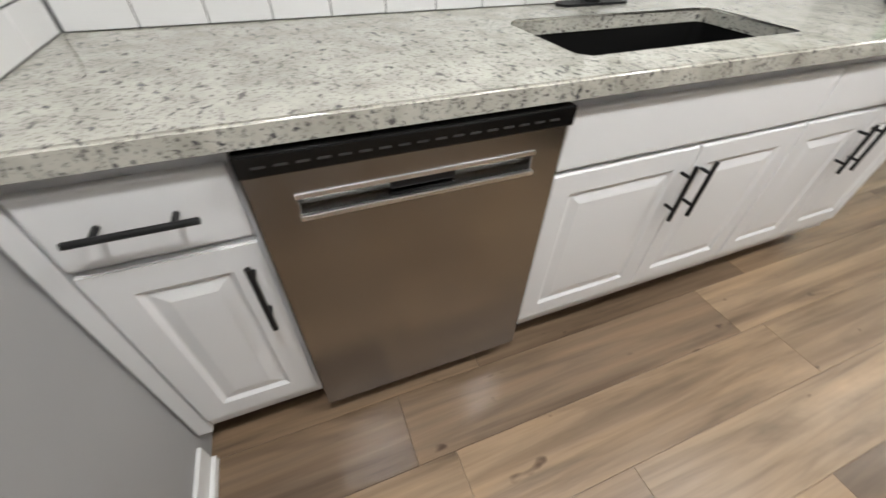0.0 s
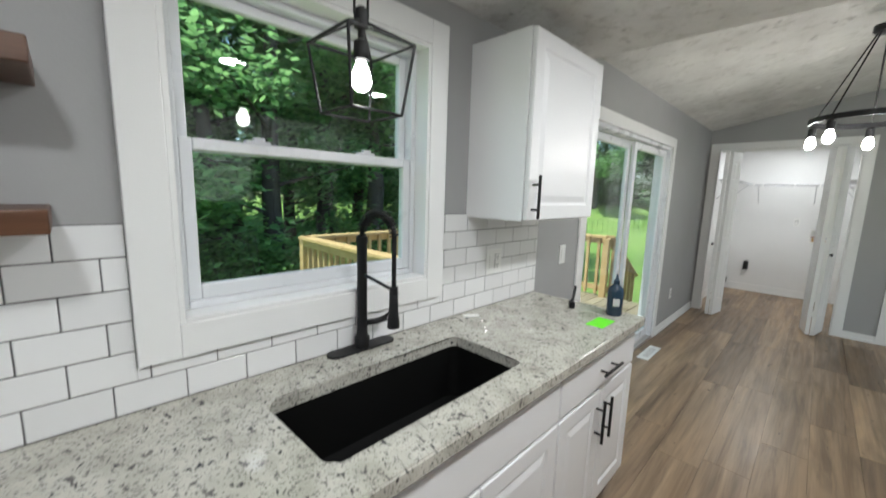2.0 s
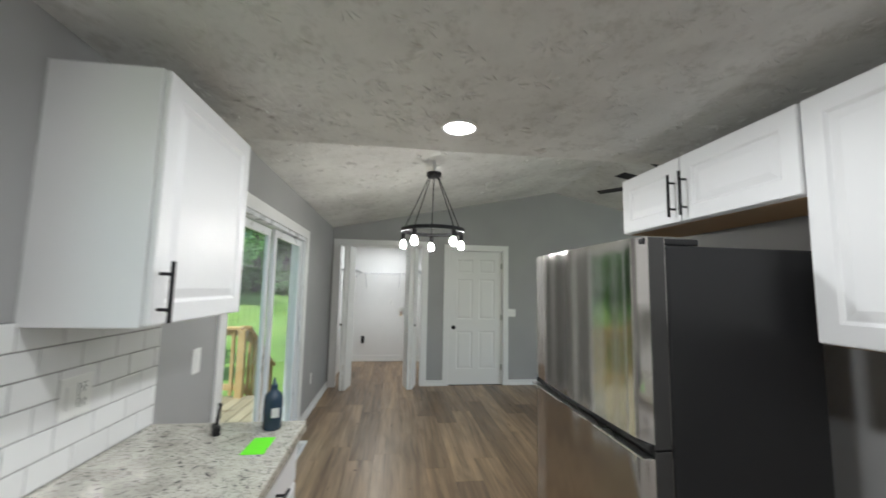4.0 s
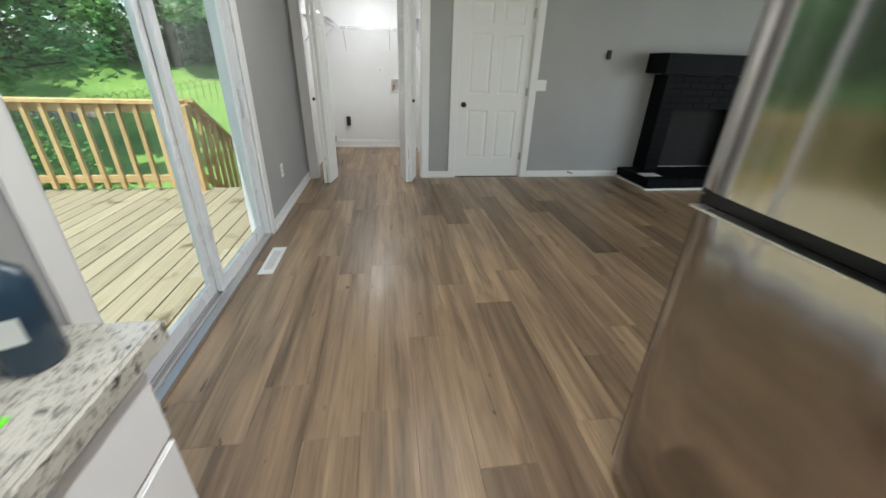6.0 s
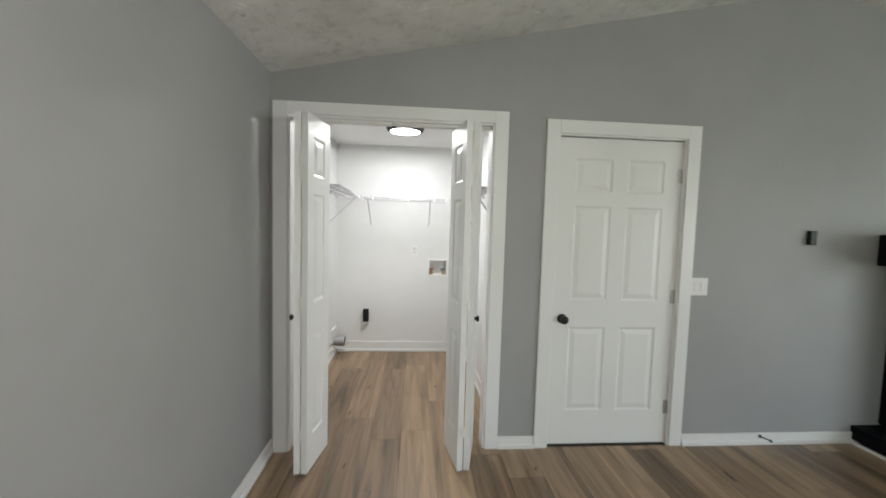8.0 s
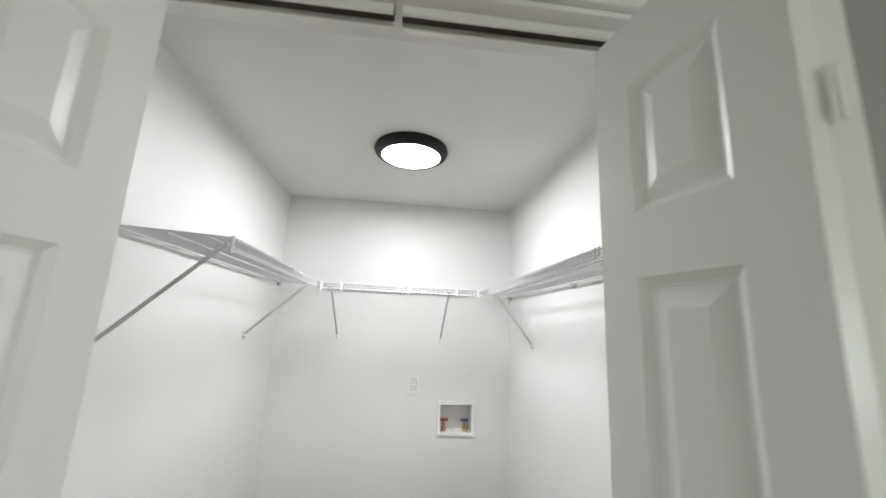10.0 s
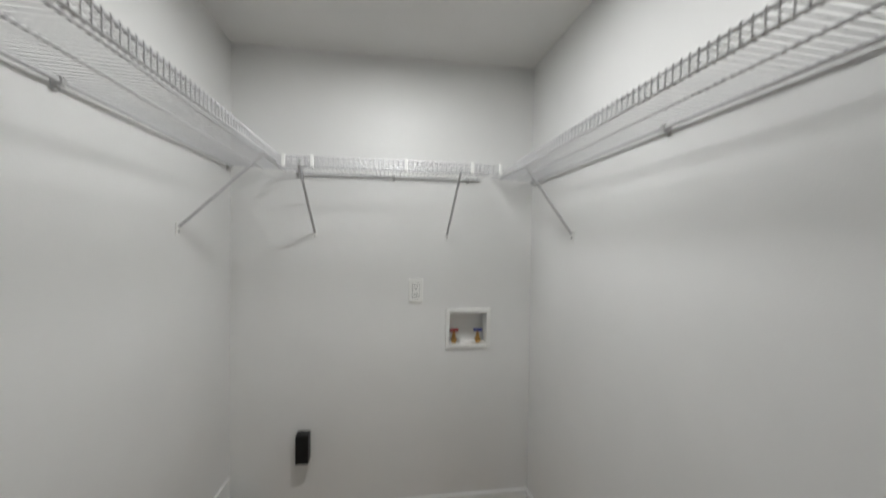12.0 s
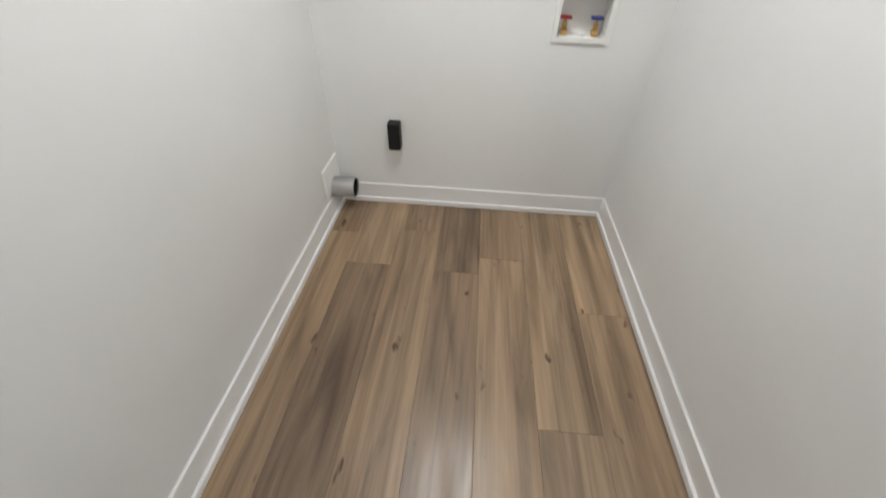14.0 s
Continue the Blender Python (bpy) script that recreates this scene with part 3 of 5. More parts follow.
part("threshold", bm, GALV, slider, "bare metal threshold")
bm = B()
for y in (0.03, 0.062, 0.095):
    box(bm, SX0 + 0.035, SX1 - 0.035, YW + y, YW + y + 0.008, 0.028, 0.040)
part("track", bm, BRIGHT, slider, "bare metal door track")
XM = 3.95
for x0, x1, y in ((SX0 + 0.030, XM + 0.010, 0.072), (XM - 0.005, SX1 - 0.030, 0.036)):
    s = B()
    ring(s, x0, x1, 0.040, SZ1 - 0.036, YW + y, YW + y + 0.030, 0.060, 0.080)
    s = part("sliding_panel", s, VINYL, slider)
    bm = B()
    box(bm, x0 + 0.060, x1 - 0.060, YW + y + 0.012, YW + y + 0.017, 0.120, SZ1 - 0.092)
    pane = part("pane", bm, GLASS, s)
    pane.visible_shadow = False
    if y < 0.05:
        bm = B()
        path_rod(bm, [(x1 - 0.034, YW + y, 0.90), (x1 - 0.034, YW + y - 0.03, 0.92), (x1 - 0.034, YW + y - 0.036, 1.0), (x1 - 0.034, YW + y - 0.03, 1.09), (x1 - 0.034, YW + y, 1.11)], 0.010)
        box(bm, x1 - 0.052, x1 - 0.016, YW + y - 0.006, YW + y, 0.88, 1.13, 0.003)
        part("door_handle", bm, VINYL, s, smooth=True)

# panel door
door = thing("door_2", (XE + 0.04, (DY0 + DY1) / 2, 0), "white six-panel interior door, closed", "door")
door["kind"] = "structure"
W = DY1 - DY0 - 0.024
us = (0, 0.115, 0.115 + (W - 0.33) / 2, W - 0.115 - (W - 0.33) / 2, W - 0.115, W)
vs = (0, 0.23, 0.80, 0.98, 1.60, 1.69, 1.905, 2.033)
bm = B()
panel_grid(bm, us, vs, {(i, j) for i in (1, 3) for j in (1, 3, 5)}, 0.035, DOOR_STEPS, pose(XE + 0.022, DY1 - 0.012, 0.008, 0, 0, -90))
part("slab", bm, DOORW, door)
bm = B()
for y0, y1, z1 in ((DY0, DY0 + 0.010, DZ), (DY1 - 0.010, DY1, DZ)):
    box(bm, XE, XE + 0.115, y0, y1, 0, z1)
box(bm, XE, XE + 0.115, DY0 + 0.010, DY1 - 0.010, DZ - 0.010, DZ)
box(bm, XE + 0.060, XE + 0.075, DY0 + 0.010, DY1 - 0.010, 0, DZ - 0.010)
part("jamb", bm, WHITE, door)
KM = pose(XE + 0.022, DY1 - 0.078, 0.865, 0, -90, 0)
bm = B()
lathe(bm, [(0.031, 0), (0.031, 0.006), (0.012, 0.010), (0.011, 0.026), (0.022, 0.032), (0.028, 0.042), (0.027, 0.052), (0.016, 0.060), (0.004, 0.061)], 0, 0, 0, 20, KM)
part("door_handle", bm, BLACK, door, "round black door knob", True)
for z in (0.26, 1.02, 1.82):
    bm = B()
    rod(bm, (XE + 0.016, DY0 + 0.011, z - 0.045), (XE + 0.016, DY0 + 0.011, z + 0.045), 0.007)
    box(bm, XE + 0.0155, XE + 0.0215, DY0 + 0.001, DY0 + 0.034, z - 0.045, z + 0.045)
    part("hinge", bm, NICKEL, door, "satin nickel butt hinge")

# bifold laundry doors, each pair folded back
jamb = B()
for y0, y1 in ((LY0, LY0 + 0.012), (LY1 - 0.012, LY1)):
    box(jamb, XE, LX0 + 0.006, y0, y1, 0, LZ)
box(jamb, XE, LX0 + 0.006, LY0 + 0.012, LY1 - 0.012, LZ - 0.012, LZ)
structure("trim_laundry_jamb", jamb, WHITE, "white door jamb lining", "trim")
bm = B()
for y0, y1 in ((LY0 + 0.02, 0.725), (0.740, LY1 - 0.02)):
    box(bm, XE + 0.030, XE + 0.038, y0, y1, LZ - 0.030, LZ - 0.0125, 0.001)
    box(bm, XE + 0.066, XE + 0.074, y0, y1, LZ - 0.030, LZ - 0.0125, 0.001)
structure("trim_bifold_track", bm, PLASTIC, "white metal bifold door track", "trim")
# dark strips painted as the shade up inside the track slots
bm = B()
for y0, y1 in ((LY0 + 0.02, 0.725), (0.740, LY1 - 0.02)):
    box(bm, XE + 0.0385, XE + 0.0655, y0, y1, LZ - 0.018, LZ - 0.0125)
structure("trim_track_slot", bm, GAP_SHADE, "dark strip painted as the shade in the bifold track slot", "trim")


def bifold(sign, y_pivot, outer, inner, end):
    """Two narrow three-panel leaves; sign: +1 folds to the north jamb, -1 to the south. outer, inner, end: distances from the
    jamb of the outer leaf's face and the inner leaf's face at the fold, and of the inner leaf's free edge."""
    t = thing("bifold_door", (XE + 0.03, y_pivot, 0), "white panelled bifold closet door, folded open", "door", "laundry bifold doors")
    w, th, fold = 0.302, 0.034, XE - 0.247
    us, vs = (0, 0.075, w - 0.075, w), (0, 0.20, 0.80, 0.98, 1.60, 1.70, 1.92, 2.035)
    back = Vector((fold, y_pivot - sign * outer))
    near = Vector((fold, y_pivot - sign * inner))
    free = Vector((fold + 0.298, y_pivot - sign * end))
    pivot = Vector((fold + 0.298, y_pivot - sign * 0.052))
    for a, b2, face in ((pivot, back, sign), (near, free, -sign)):
        d = (b2 - a).normalized()
        n = Vector((-d.y, d.x))
        if n.y * face < 0:
            n = -n
        m = Matrix(((d.x, -n.x, 0, a.x), (d.y, -n.y, 0, a.y), (0, 0, 1, 0.012), (0, 0, 0, 1)))
        bm = B()
        panel_grid(bm, us, vs, {(1, 1), (1, 3), (1, 5)}, th, DOOR_STEPS, m, True)
        leaf = part("leaf", bm, DOORW, t)
        if a is pivot:
            p = a + d * (w - 0.040)
            km = Matrix.Translation((p.x, p.y, 0.915)) @ Vector((n.x, n.y, 0)).to_track_quat("Z", "Y").to_matrix().to_4x4()
            bm = B()
            lathe(bm, [(0.010, 0), (0.008, 0.008), (0.016, 0.014), (0.018, 0.022), (0.012, 0.028), (0.002, 0.029)], 0, 0, 0, 14, km)
            part("knob", bm, BLACK, leaf, "small round black knob", True)
    mid = (back.y + near.y) / 2
    for z in (0.25, 1.0, 1.78):
        bm = B()
        box(bm, fold - 0.004, fold - 0.001, mid - 0.009, mid + 0.009, z - 0.03, z + 0.03, 0.001)
        rod(bm, (fold - 0.004, mid, z - 0.03), (fold - 0.004, mid, z + 0.03), 0.003, seg=8)
        part("hinge", bm, PLASTIC, t, "", True)


bifold(1, LY1 - 0.012, 0.102, 0.175, 0.225)
bifold(-1, LY0 + 0.012, 0.122, 0.194, 0.248)


# ---- kitchen ----
def bar_handle(parent, a, b, out, inset=0.035, r=0.006, mat=BLACK):
    """A bar pull from a to b, held out from the face by two posts."""
    a, b, out = Vector(a), Vector(b), Vector(out)
    d = (b - a).normalized()
    bm = B()
    rod(bm, a + out, b + out, r, seg=10)
    for p in (a + d * inset, b - d * inset):
        rod(bm, p, p + out, r * 0.8, seg=8)
    return part("handle", bm, mat, parent, "black bar pull handle", True)


def cab_door(parent, name, x0, x1, z0, z1, y, flip=False, flat=False, frame_w=0.058):
    """A front facing -y (or +y when flip) with a raised panel."""
    w, h = x1 - x0, z1 - z0
    m = pose(x1, y, z0, 0, 0, 180) if flip else pose(x0, y, z0)
    bm = B()
    if flat:
        box(bm, 0, w, 0, 0.019, 0, h, 0.005, 2, m)
    else:
        panel_grid(bm, (0, frame_w, w - frame_w, w), (0, frame_w, h - frame_w, h), {(1, 1)}, 0.019, CAB_STEPS, m)
        bmesh.ops.bevel(bm, geom=[e for e in bm.edges if e.calc_face_angle(0) > 1.4], offset=0.003, segments=2, affect="EDGES")
    return part(name, bm, CAB, parent)


FY = 0.885
def base_cabinet(x0, x1, label, hollow=False):
    t = thing("base_cabinet", ((x0 + x1) / 2, 1.17, 0), label, "cabinet", "base cabinets under the granite counter")
    bm = B()
    if hollow:
        for a, b, c, d, z0, z1 in ((x0 + 0.001, x0 + 0.02, FY + 0.021, YW - 0.01, 0.105, 0.868), (x1 - 0.02, x1 - 0.001, FY + 0.021, YW - 0.01, 0.105, 0.868),
                                   (x0 + 0.02, x1 - 0.02, FY + 0.021, YW - 0.01, 0.105, 0.125), (x0 + 0.02, x1 - 0.02, FY + 0.021, FY + 0.039, 0.125, 0.868)):
            box(bm, a, b, c, d, z0, z1)
    else:
        box(bm, x0 + 0.001, x1 - 0.001, FY + 0.021, YW - 0.01, 0.105, 0.868)
    part("body", bm, CAB, t)
    # toe kick carries the shade under the cabinet in its dark colour
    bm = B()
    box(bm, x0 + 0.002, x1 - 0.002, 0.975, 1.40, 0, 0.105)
    part("toe_kick", bm, GAP_SHADE, t, "recessed toe kick, its shade painted dark")
    return t


DZ0, DZ1, TZ1 = 0.160, 0.692, 0.845
c1 = base_cabinet(-0.112, 0.208, "white raised-panel base cabinet with one drawer, beside the dishwasher")
bm = B()
box(bm, -0.112, -0.078, FY + 0.002, FY + 0.0205, 0.105, 0.868)
part("filler", bm, CAB, c1)
dr = cab_door(c1, "drawer", -0.072, 0.203, 0.704, TZ1, FY, flat=True)
bar_handle(dr, (-0.030, FY, 0.778), (0.145, FY, 0.778), (0, -0.032, 0))
dd = cab_door(c1, "door", -0.072, 0.203, DZ0, DZ1, FY)
bar_handle(dd, (0.176, FY, 0.482), (0.176, FY, 0.660), (0, -0.032, 0))
c2 = base_cabinet(0.822, 1.692, "white raised-panel sink base cabinet with two doors", True)
cab_door(c2, "false_front", 0.827, 1.688, 0.704, TZ1, FY, flat=True)
d1 = cab_door(c2, "door", 0.827, 1.276, DZ0, DZ1, FY)
bar_handle(d1, (1.247, FY, 0.480), (1.247, FY, 0.655), (0, -0.032, 0))
d2 = cab_door(c2, "door", 1.280, 1.688, DZ0, DZ1, FY)
bar_handle(d2, (1.318, FY, 0.480), (1.318, FY, 0.655), (0, -0.032, 0))
c3 = base_cabinet(1.692, 2.40, "white raised-panel base cabinet with drawer, at the counter end")
dr = cab_door(c3, "drawer", 1.697, 2.396, 0.704, TZ1, FY, flat=True)
bar_handle(dr, (1.985, FY, 0.778), (2.160, FY, 0.778), (0, -0.032, 0))
d1 = cab_door(c3, "door", 1.697, 2.044, DZ0, DZ1, FY)
bar_handle(d1, (2.010, FY, 0.480), (2.010, FY, 0.655), (0, -0.032, 0))
d2 = cab_door(c3, "door", 2.048, 2.396, DZ0, DZ1, FY)
bar_handle(d2, (2.082, FY, 0.480), (2.082, FY, 0.655), (0, -0.032, 0))

# dishwasher
dw = thing("dishwasher", (0.515, 1.15, 0), "stainless steel dishwasher with pocket handle under the counter", "dishwasher")
bm = B()
box(bm, 0.218, 0.812, 0.93, 1.42, 0.10, 0.862)
part("tub", bm, BLACK, dw)
bm = B()
X0, X1, Z0, Z1, HX0, HX1, HZ0, HZ1 = 0.216, 0.814, 0.075, 0.828, 0.288, 0.744, 0.738, 0.778
xs, zs = (X0, HX0, HX1, X1), (Z0, HZ0, HZ1, Z1)
panel_grid(bm, tuple(x - X0 for x in xs), tuple(z - Z0 for z in zs), {(1, 1)}, 0.045, ((0.002, -0.002), (0.006, -0.022)), pose(X0, 0.868, Z0))
bmesh.ops.bevel(bm, geom=[e for e in bm.edges if e.is_valid and e.calc_face_angle(0) > 1.4 and e.verts[0].co.y < 0.869 and e.verts[1].co.y < 0.869], offset=0.004, segments=2, affect="EDGES")
front = part("door_panel", bm, DW_STEEL, dw, "brushed stainless front")
bm = B()
box(bm, HX0 - 0.002, HX1 + 0.002, 0.864, 0.8685, HZ1 - 0.004, HZ1 + 0.005, 0.001)
box(bm, HX0 - 0.002, HX1 + 0.002, 0.858, 0.8685, HZ0 - 0.006, HZ0 + 0.004, 0.002)
part("handle", bm, BRIGHT, front, "bright pocket handle rim")
bm = B()
box(bm, 0.45, 0.58, 0.8755, 0.887, HZ0 + 0.012, HZ1 - 0.006, 0.004)
part("latch", bm, BLACK, front)
bm = B()
box(bm, X0 - 0.002, X1 + 0.002, 0.856, 0.93, 0.8285, 0.868, 0.004)
panel = part("control_panel", bm, CONTROL, dw, "black top control strip")
for k in range(17):
    bm = B()
    x = 0.238 + k * 0.0325
    box(bm, x, x + 0.020, 0.8550, 0.8565, 0.845, 0.849, 0.0005)
    part("button", bm, DOOR_SIDE, panel)
bm = B()
box(bm, 0.235, 0.80, 0.935, 0.96, 0, 0.10)
part("kick_plate", bm, GAP_SHADE, dw)

# granite worktop with a cut-out
SKX0, SKX1, SKY0, SKY1 = 0.886, 1.595, 0.973, 1.290
bm = B()
CX0, CX1, CY0, CY1, CZ0, CZ1 = XL + 0.002, 2.435, 0.862, YW - 0.001, 0.876, 0.915


def rounded(x0, x1, y0, y1, r, n=5):
    pts = []
    for cx, cy, a0 in ((x1 - r, y1 - r, 0), (x0 + r, y1 - r, 90), (x0 + r, y0 + r, 180), (x1 - r, y0 + r, 270)):
        for k in range(n + 1):
            a = radians(a0 + 90 * k / n)
            pts.append((cx + r * math.cos(a), cy + r * math.sin(a)))
    return pts


def slab_with_hole(bm, outer, hole, z0, z1):
    loops = []
    for z in (z1, z0):
        o = [bm.verts.new((x, y, z)) for x, y in outer]
        h = [bm.verts.new((x, y, z)) for x, y in hole]
        es = [bm.edges.new((l[i], l[(i + 1) % len(l)])) for l in (o, h) for i in range(len(l))]
        bmesh.ops.triangle_fill(bm, use_beauty=True, edges=es)
        loops.append((o, h))
    for k in (0, 1):
        a, b = loops[0][k], loops[1][k]
        for i in range(len(a)):
            j = (i + 1) % len(a)
            bm.faces.new((a[i], a[j], b[j], b[i]))
    top = [e for o in loops[0] for i in range(len(o)) if (e := bm.edges.get((o[i], o[(i + 1) % len(o)])))]
    return top


top_edges = slab_with_hole(bm, [(CX0, CY0), (CX1, CY0), (CX1, CY1), (CX0, CY1)], rounded(SKX0, SKX1, SKY0, SKY1, 0.03), CZ0, CZ1)
bmesh.ops.bevel(bm, geom=top_edges, offset=0.005, segments=3, affect="EDGES")
tagged(solid("worktop", bm, GRANITE, True), "polished pale granite worktop with dark flecks and sink cut-out", "countertop")
sink = thing("sink", (1.24, 1.13, 0.66), "black composite undermount kitchen sink, empty", "sink")
bm = B()
ro, ri, rb = rounded(SKX0 - 0.02, SKX1 + 0.02, SKY0 - 0.02, SKY1 + 0.02, 0.04), rounded(SKX0 - 0.004, SKX1 + 0.004, SKY0 - 0.004, SKY1 + 0.004, 0.035), rounded(SKX0 + 0.012, SKX1 - 0.012, SKY0 + 0.012, SKY1 - 0.012, 0.05)
rings = [[bm.verts.new((x, y, z)) for x, y in pts] for pts, z in ((ro, 0.650), (ro, 0.8755), (ri, 0.8755), (rb, 0.685), (rounded(SKX0 + 0.04, SKX1 - 0.04, SKY0 + 0.04, SKY1 - 0.04, 0.05), 0.668))]
for a, b in zip(rings, rings[1:]):
    for i in range(len(a)):
        j = (i + 1) % len(a)
        bm.faces.new((a[i], a[j], b[j], b[i]))
bm.faces.new(rings[0]), bm.faces.new(rings[-1])
part("basin", bm, SINK, sink, smooth=True)
bm = B()
lathe(bm, [(0.055, 0), (0.055, 0.004), (0.045, 0.006), (0.030, 0.002), (0.004, 0.002)], 1.24, 1.16, 0.668, 20)
part("drain", bm, BLACK, sink, "black drain basket", True)

# spring neck faucet
fx, fy = 1.262, 1.422
fau = thing("faucet", (fx, fy, CZ1), "matte black pull-down spring kitchen faucet behind the sink", "faucet")
bm = B()
pts = rounded(fx - 0.13, fx + 0.13, fy - 0.03, fy + 0.03, 0.0295)
lo, hi = [bm.verts.new((x, y, CZ1)) for x, y in pts], [bm.verts.new((x, y, CZ1 + 0.007)) for x, y in pts]
bm.faces.new(hi), bm.faces.new(lo[::-1])
for i in range(len(pts)):
    j = (i + 1) % len(pts)
    bm.faces.new((lo[i], lo[j], hi[j], hi[i]))
part("deck_plate", bm, BLACK, fau)
bm = B()
lathe(bm, [(0.026, 0.0), (0.026, 0.035), (0.019, 0.045), (0.017, 0.10), (0.017, 0.36), (0.019, 0.365), (0.019, 0.385), (0.010, 0.39)], fx, fy, CZ1 + 0.006, 20)
part("body", bm, BLACK, fau, smooth=True)
R, zc = 0.078, CZ1 + 0.405
dirx, diry = 0.10, -0.995
arc = [(fx, fy, CZ1 + 0.385)] + [(fx + dirx * R * (1 - math.cos(a)), fy + diry * R * (1 - math.cos(a)), zc + 0.068 * math.sin(a)) for a in [math.pi * k / 14 for k in range(15)]]
tipx, tipy = fx + dirx * 2 * R, fy + diry * 2 * R
arc += [(tipx, tipy, zc - 0.06), (tipx, tipy, CZ1 + 0.24)]
bm = B()
path_rod(bm, arc, 0.0075)
part("hose", bm, BLACK, fau, smooth=True)
bm = B()
coil, base, turns = [], arc[:16], 22
for k in range(turns * 10 + 1):
    u = k / (turns * 10) * (len(base) - 1)
    i = min(int(u), len(base) - 2)
    p = Vector(base[i]).lerp(Vector(base[i + 1]), u - i)
    t = (Vector(base[i + 1]) - Vector(base[i])).normalized()
    s = t.cross(Vector((diry, -dirx, 0))).normalized()
    w = t.cross(s)
    a = k / 10 * math.tau
    coil.append(p + 0.0135 * (math.cos(a) * s + math.sin(a) * w))
path_rod(bm, coil, 0.0024, 5)
part("spring", bm, BLACK, fau, smooth=True)
bm = B()
lathe(bm, [(0.009, 0.185), (0.013, 0.18), (0.015, 0.10), (0.019, 0.08), (0.020, 0.052), (0.016, 0.05)], tipx, tipy, CZ1 + 0.062, 16)
part("spray_head", bm, BLACK, fau, smooth=True)
bm = B()
path_rod(bm, [(fx, fy, CZ1 + 0.265), (tipx, tipy, CZ1 + 0.235)], 0.006)
lathe(bm, [(0.014, -0.012), (0.014, 0.012)], tipx, tipy, CZ1 + 0.235, 14)
part("docking_arm", bm, BLACK, fau, smooth=True)
bm = B()
path_rod(bm, [(fx, fy, CZ1 + 0.09), (fx + 0.05, fy - 0.015, CZ1 + 0.09), (fx + 0.085, fy - 0.025, CZ1 + 0.098)], 0.011)
path_rod(bm, [(fx + 0.065, fy - 0.02, CZ1 + 0.095), (fx + 0.08, fy - 0.06, CZ1 + 0.13)], 0.006)
part("lever", bm, BLACK, fau, smooth=True)

# wall cabinets
def wall_cabinet(x0, x1, y_wall, y_front, z0, z1, label, doors, flip=False, handles=(), group="wall cabinets"):
    t = thing("wall_cabinet", ((x0 + x1) / 2, (y_wall + y_front) / 2, z0), label, "cabinet", group)
    s = 1 if flip else -1
    bm = B()
    box(bm, x0, x1, y_wall, y_front - s * 0.021, z0, z1, 0.002)
    part("body", bm, CAB, t)
    bm = B()
    box(bm, x0 + 0.016, x1 - 0.016, y_wall + s * 0.01, y_front - s * 0.035, z0 - 0.003, z0 + 0.001)
    part("underside", bm, STAIN_WOOD if flip else CAB, t)
    for a, b in doors:
        d = cab_door(t, "door", a, b, z0 + 0.004, z1 - 0.004, y_front, flip)
        for hx, h0, h1 in handles:
            if a < hx < b:
                bar_handle(d, (hx, y_front, h0), (hx, y_front, h1), (0, s * 0.032, 0))
    return t


wall_cabinet(1.826, 2.412, YW, 1.150, 1.357, 2.072, "white raised-panel wall cabinet beside the window, closed", [(1.829, 2.409)], False, [(1.858, 1.368, 1.535)])
wall_cabinet(1.709, 2.620, YR, -0.700, 1.776, 2.070, "white wall cabinet over the refrigerator, closed", [(1.712, 2.198), (2.203, 2.617)], True, [(2.235, 1.803, 1.990), (2.168, 1.800, 1.990)])
wall_cabinet(0.945, 1.706, YR, -0.700, 1.335, 2.070, "white raised-panel wall cabinet beside the refrigerator", [(0.948, 1.323), (1.328, 1.703)], True)

# refrigerator
fr = thing("refrigerator", (2.2, -0.6, 0), "stainless bottom-freezer refrigerator with black sides", "refrigerator")
RX0, RX1, RZ = 1.765, 2.665, 1.640
bm = B()
box(bm, RX0, RX1, -0.285, -0.800, 0.035, RZ - 0.025, 0.006)
part("cabinet", bm, FRIDGE_SIDE, fr, "black textured cabinet")


def bowed(bm, x0, x1, yb, yf, bow, z0, z1, n=64):
    """A door whose front bulges a little across its width, with rounded upright edges."""
    pts = [(x0, yb)]
    for k in range(n + 1):
        u = k / n
        e = min(u, 1 - u) * 9
        wave = 0.0007 * math.sin(u * 25 + 1) + 0.0005 * math.sin(u * 41)
        pts.append((x0 + (x1 - x0) * u, yf - 0.020 * (max(0, 1 - e) ** 2) + bow * (1 - (2 * u - 1) ** 2) - bow + wave))
    pts.append((x1, yb))
    a, b = [bm.verts.new((x, y, z0)) for x, y in pts], [bm.verts.new((x, y, z1)) for x, y in pts]
    bm.faces.new(a[::-1]), bm.faces.new(b)
    for i in range(len(pts)):
        j = (i + 1) % len(pts)
        bm.faces.new((a[i], a[j], b[j], b[i]))


SEAM = 1.035
bm = B()
bowed(bm, RX0 + 0.002, RX1 - 0.002, -0.280, -0.195, 0.012, SEAM + 0.012, RZ)
part("fridge_door", bm, STEEL, fr, "stainless upper door", True)
bm = B()
bowed(bm, RX0 + 0.002, RX1 - 0.002, -0.280, -0.195, 0.012, 0.09, SEAM - 0.028)
fd = part("freezer_door", bm, STEEL, fr, "stainless lower door", True)
bm = B()
box(bm, RX0 + 0.004, RX1 - 0.004, -0.275, -0.232, SEAM - 0.026, SEAM + 0.010)
part("handle_groove", bm, BLACK, fr, "dark recessed pocket handle")
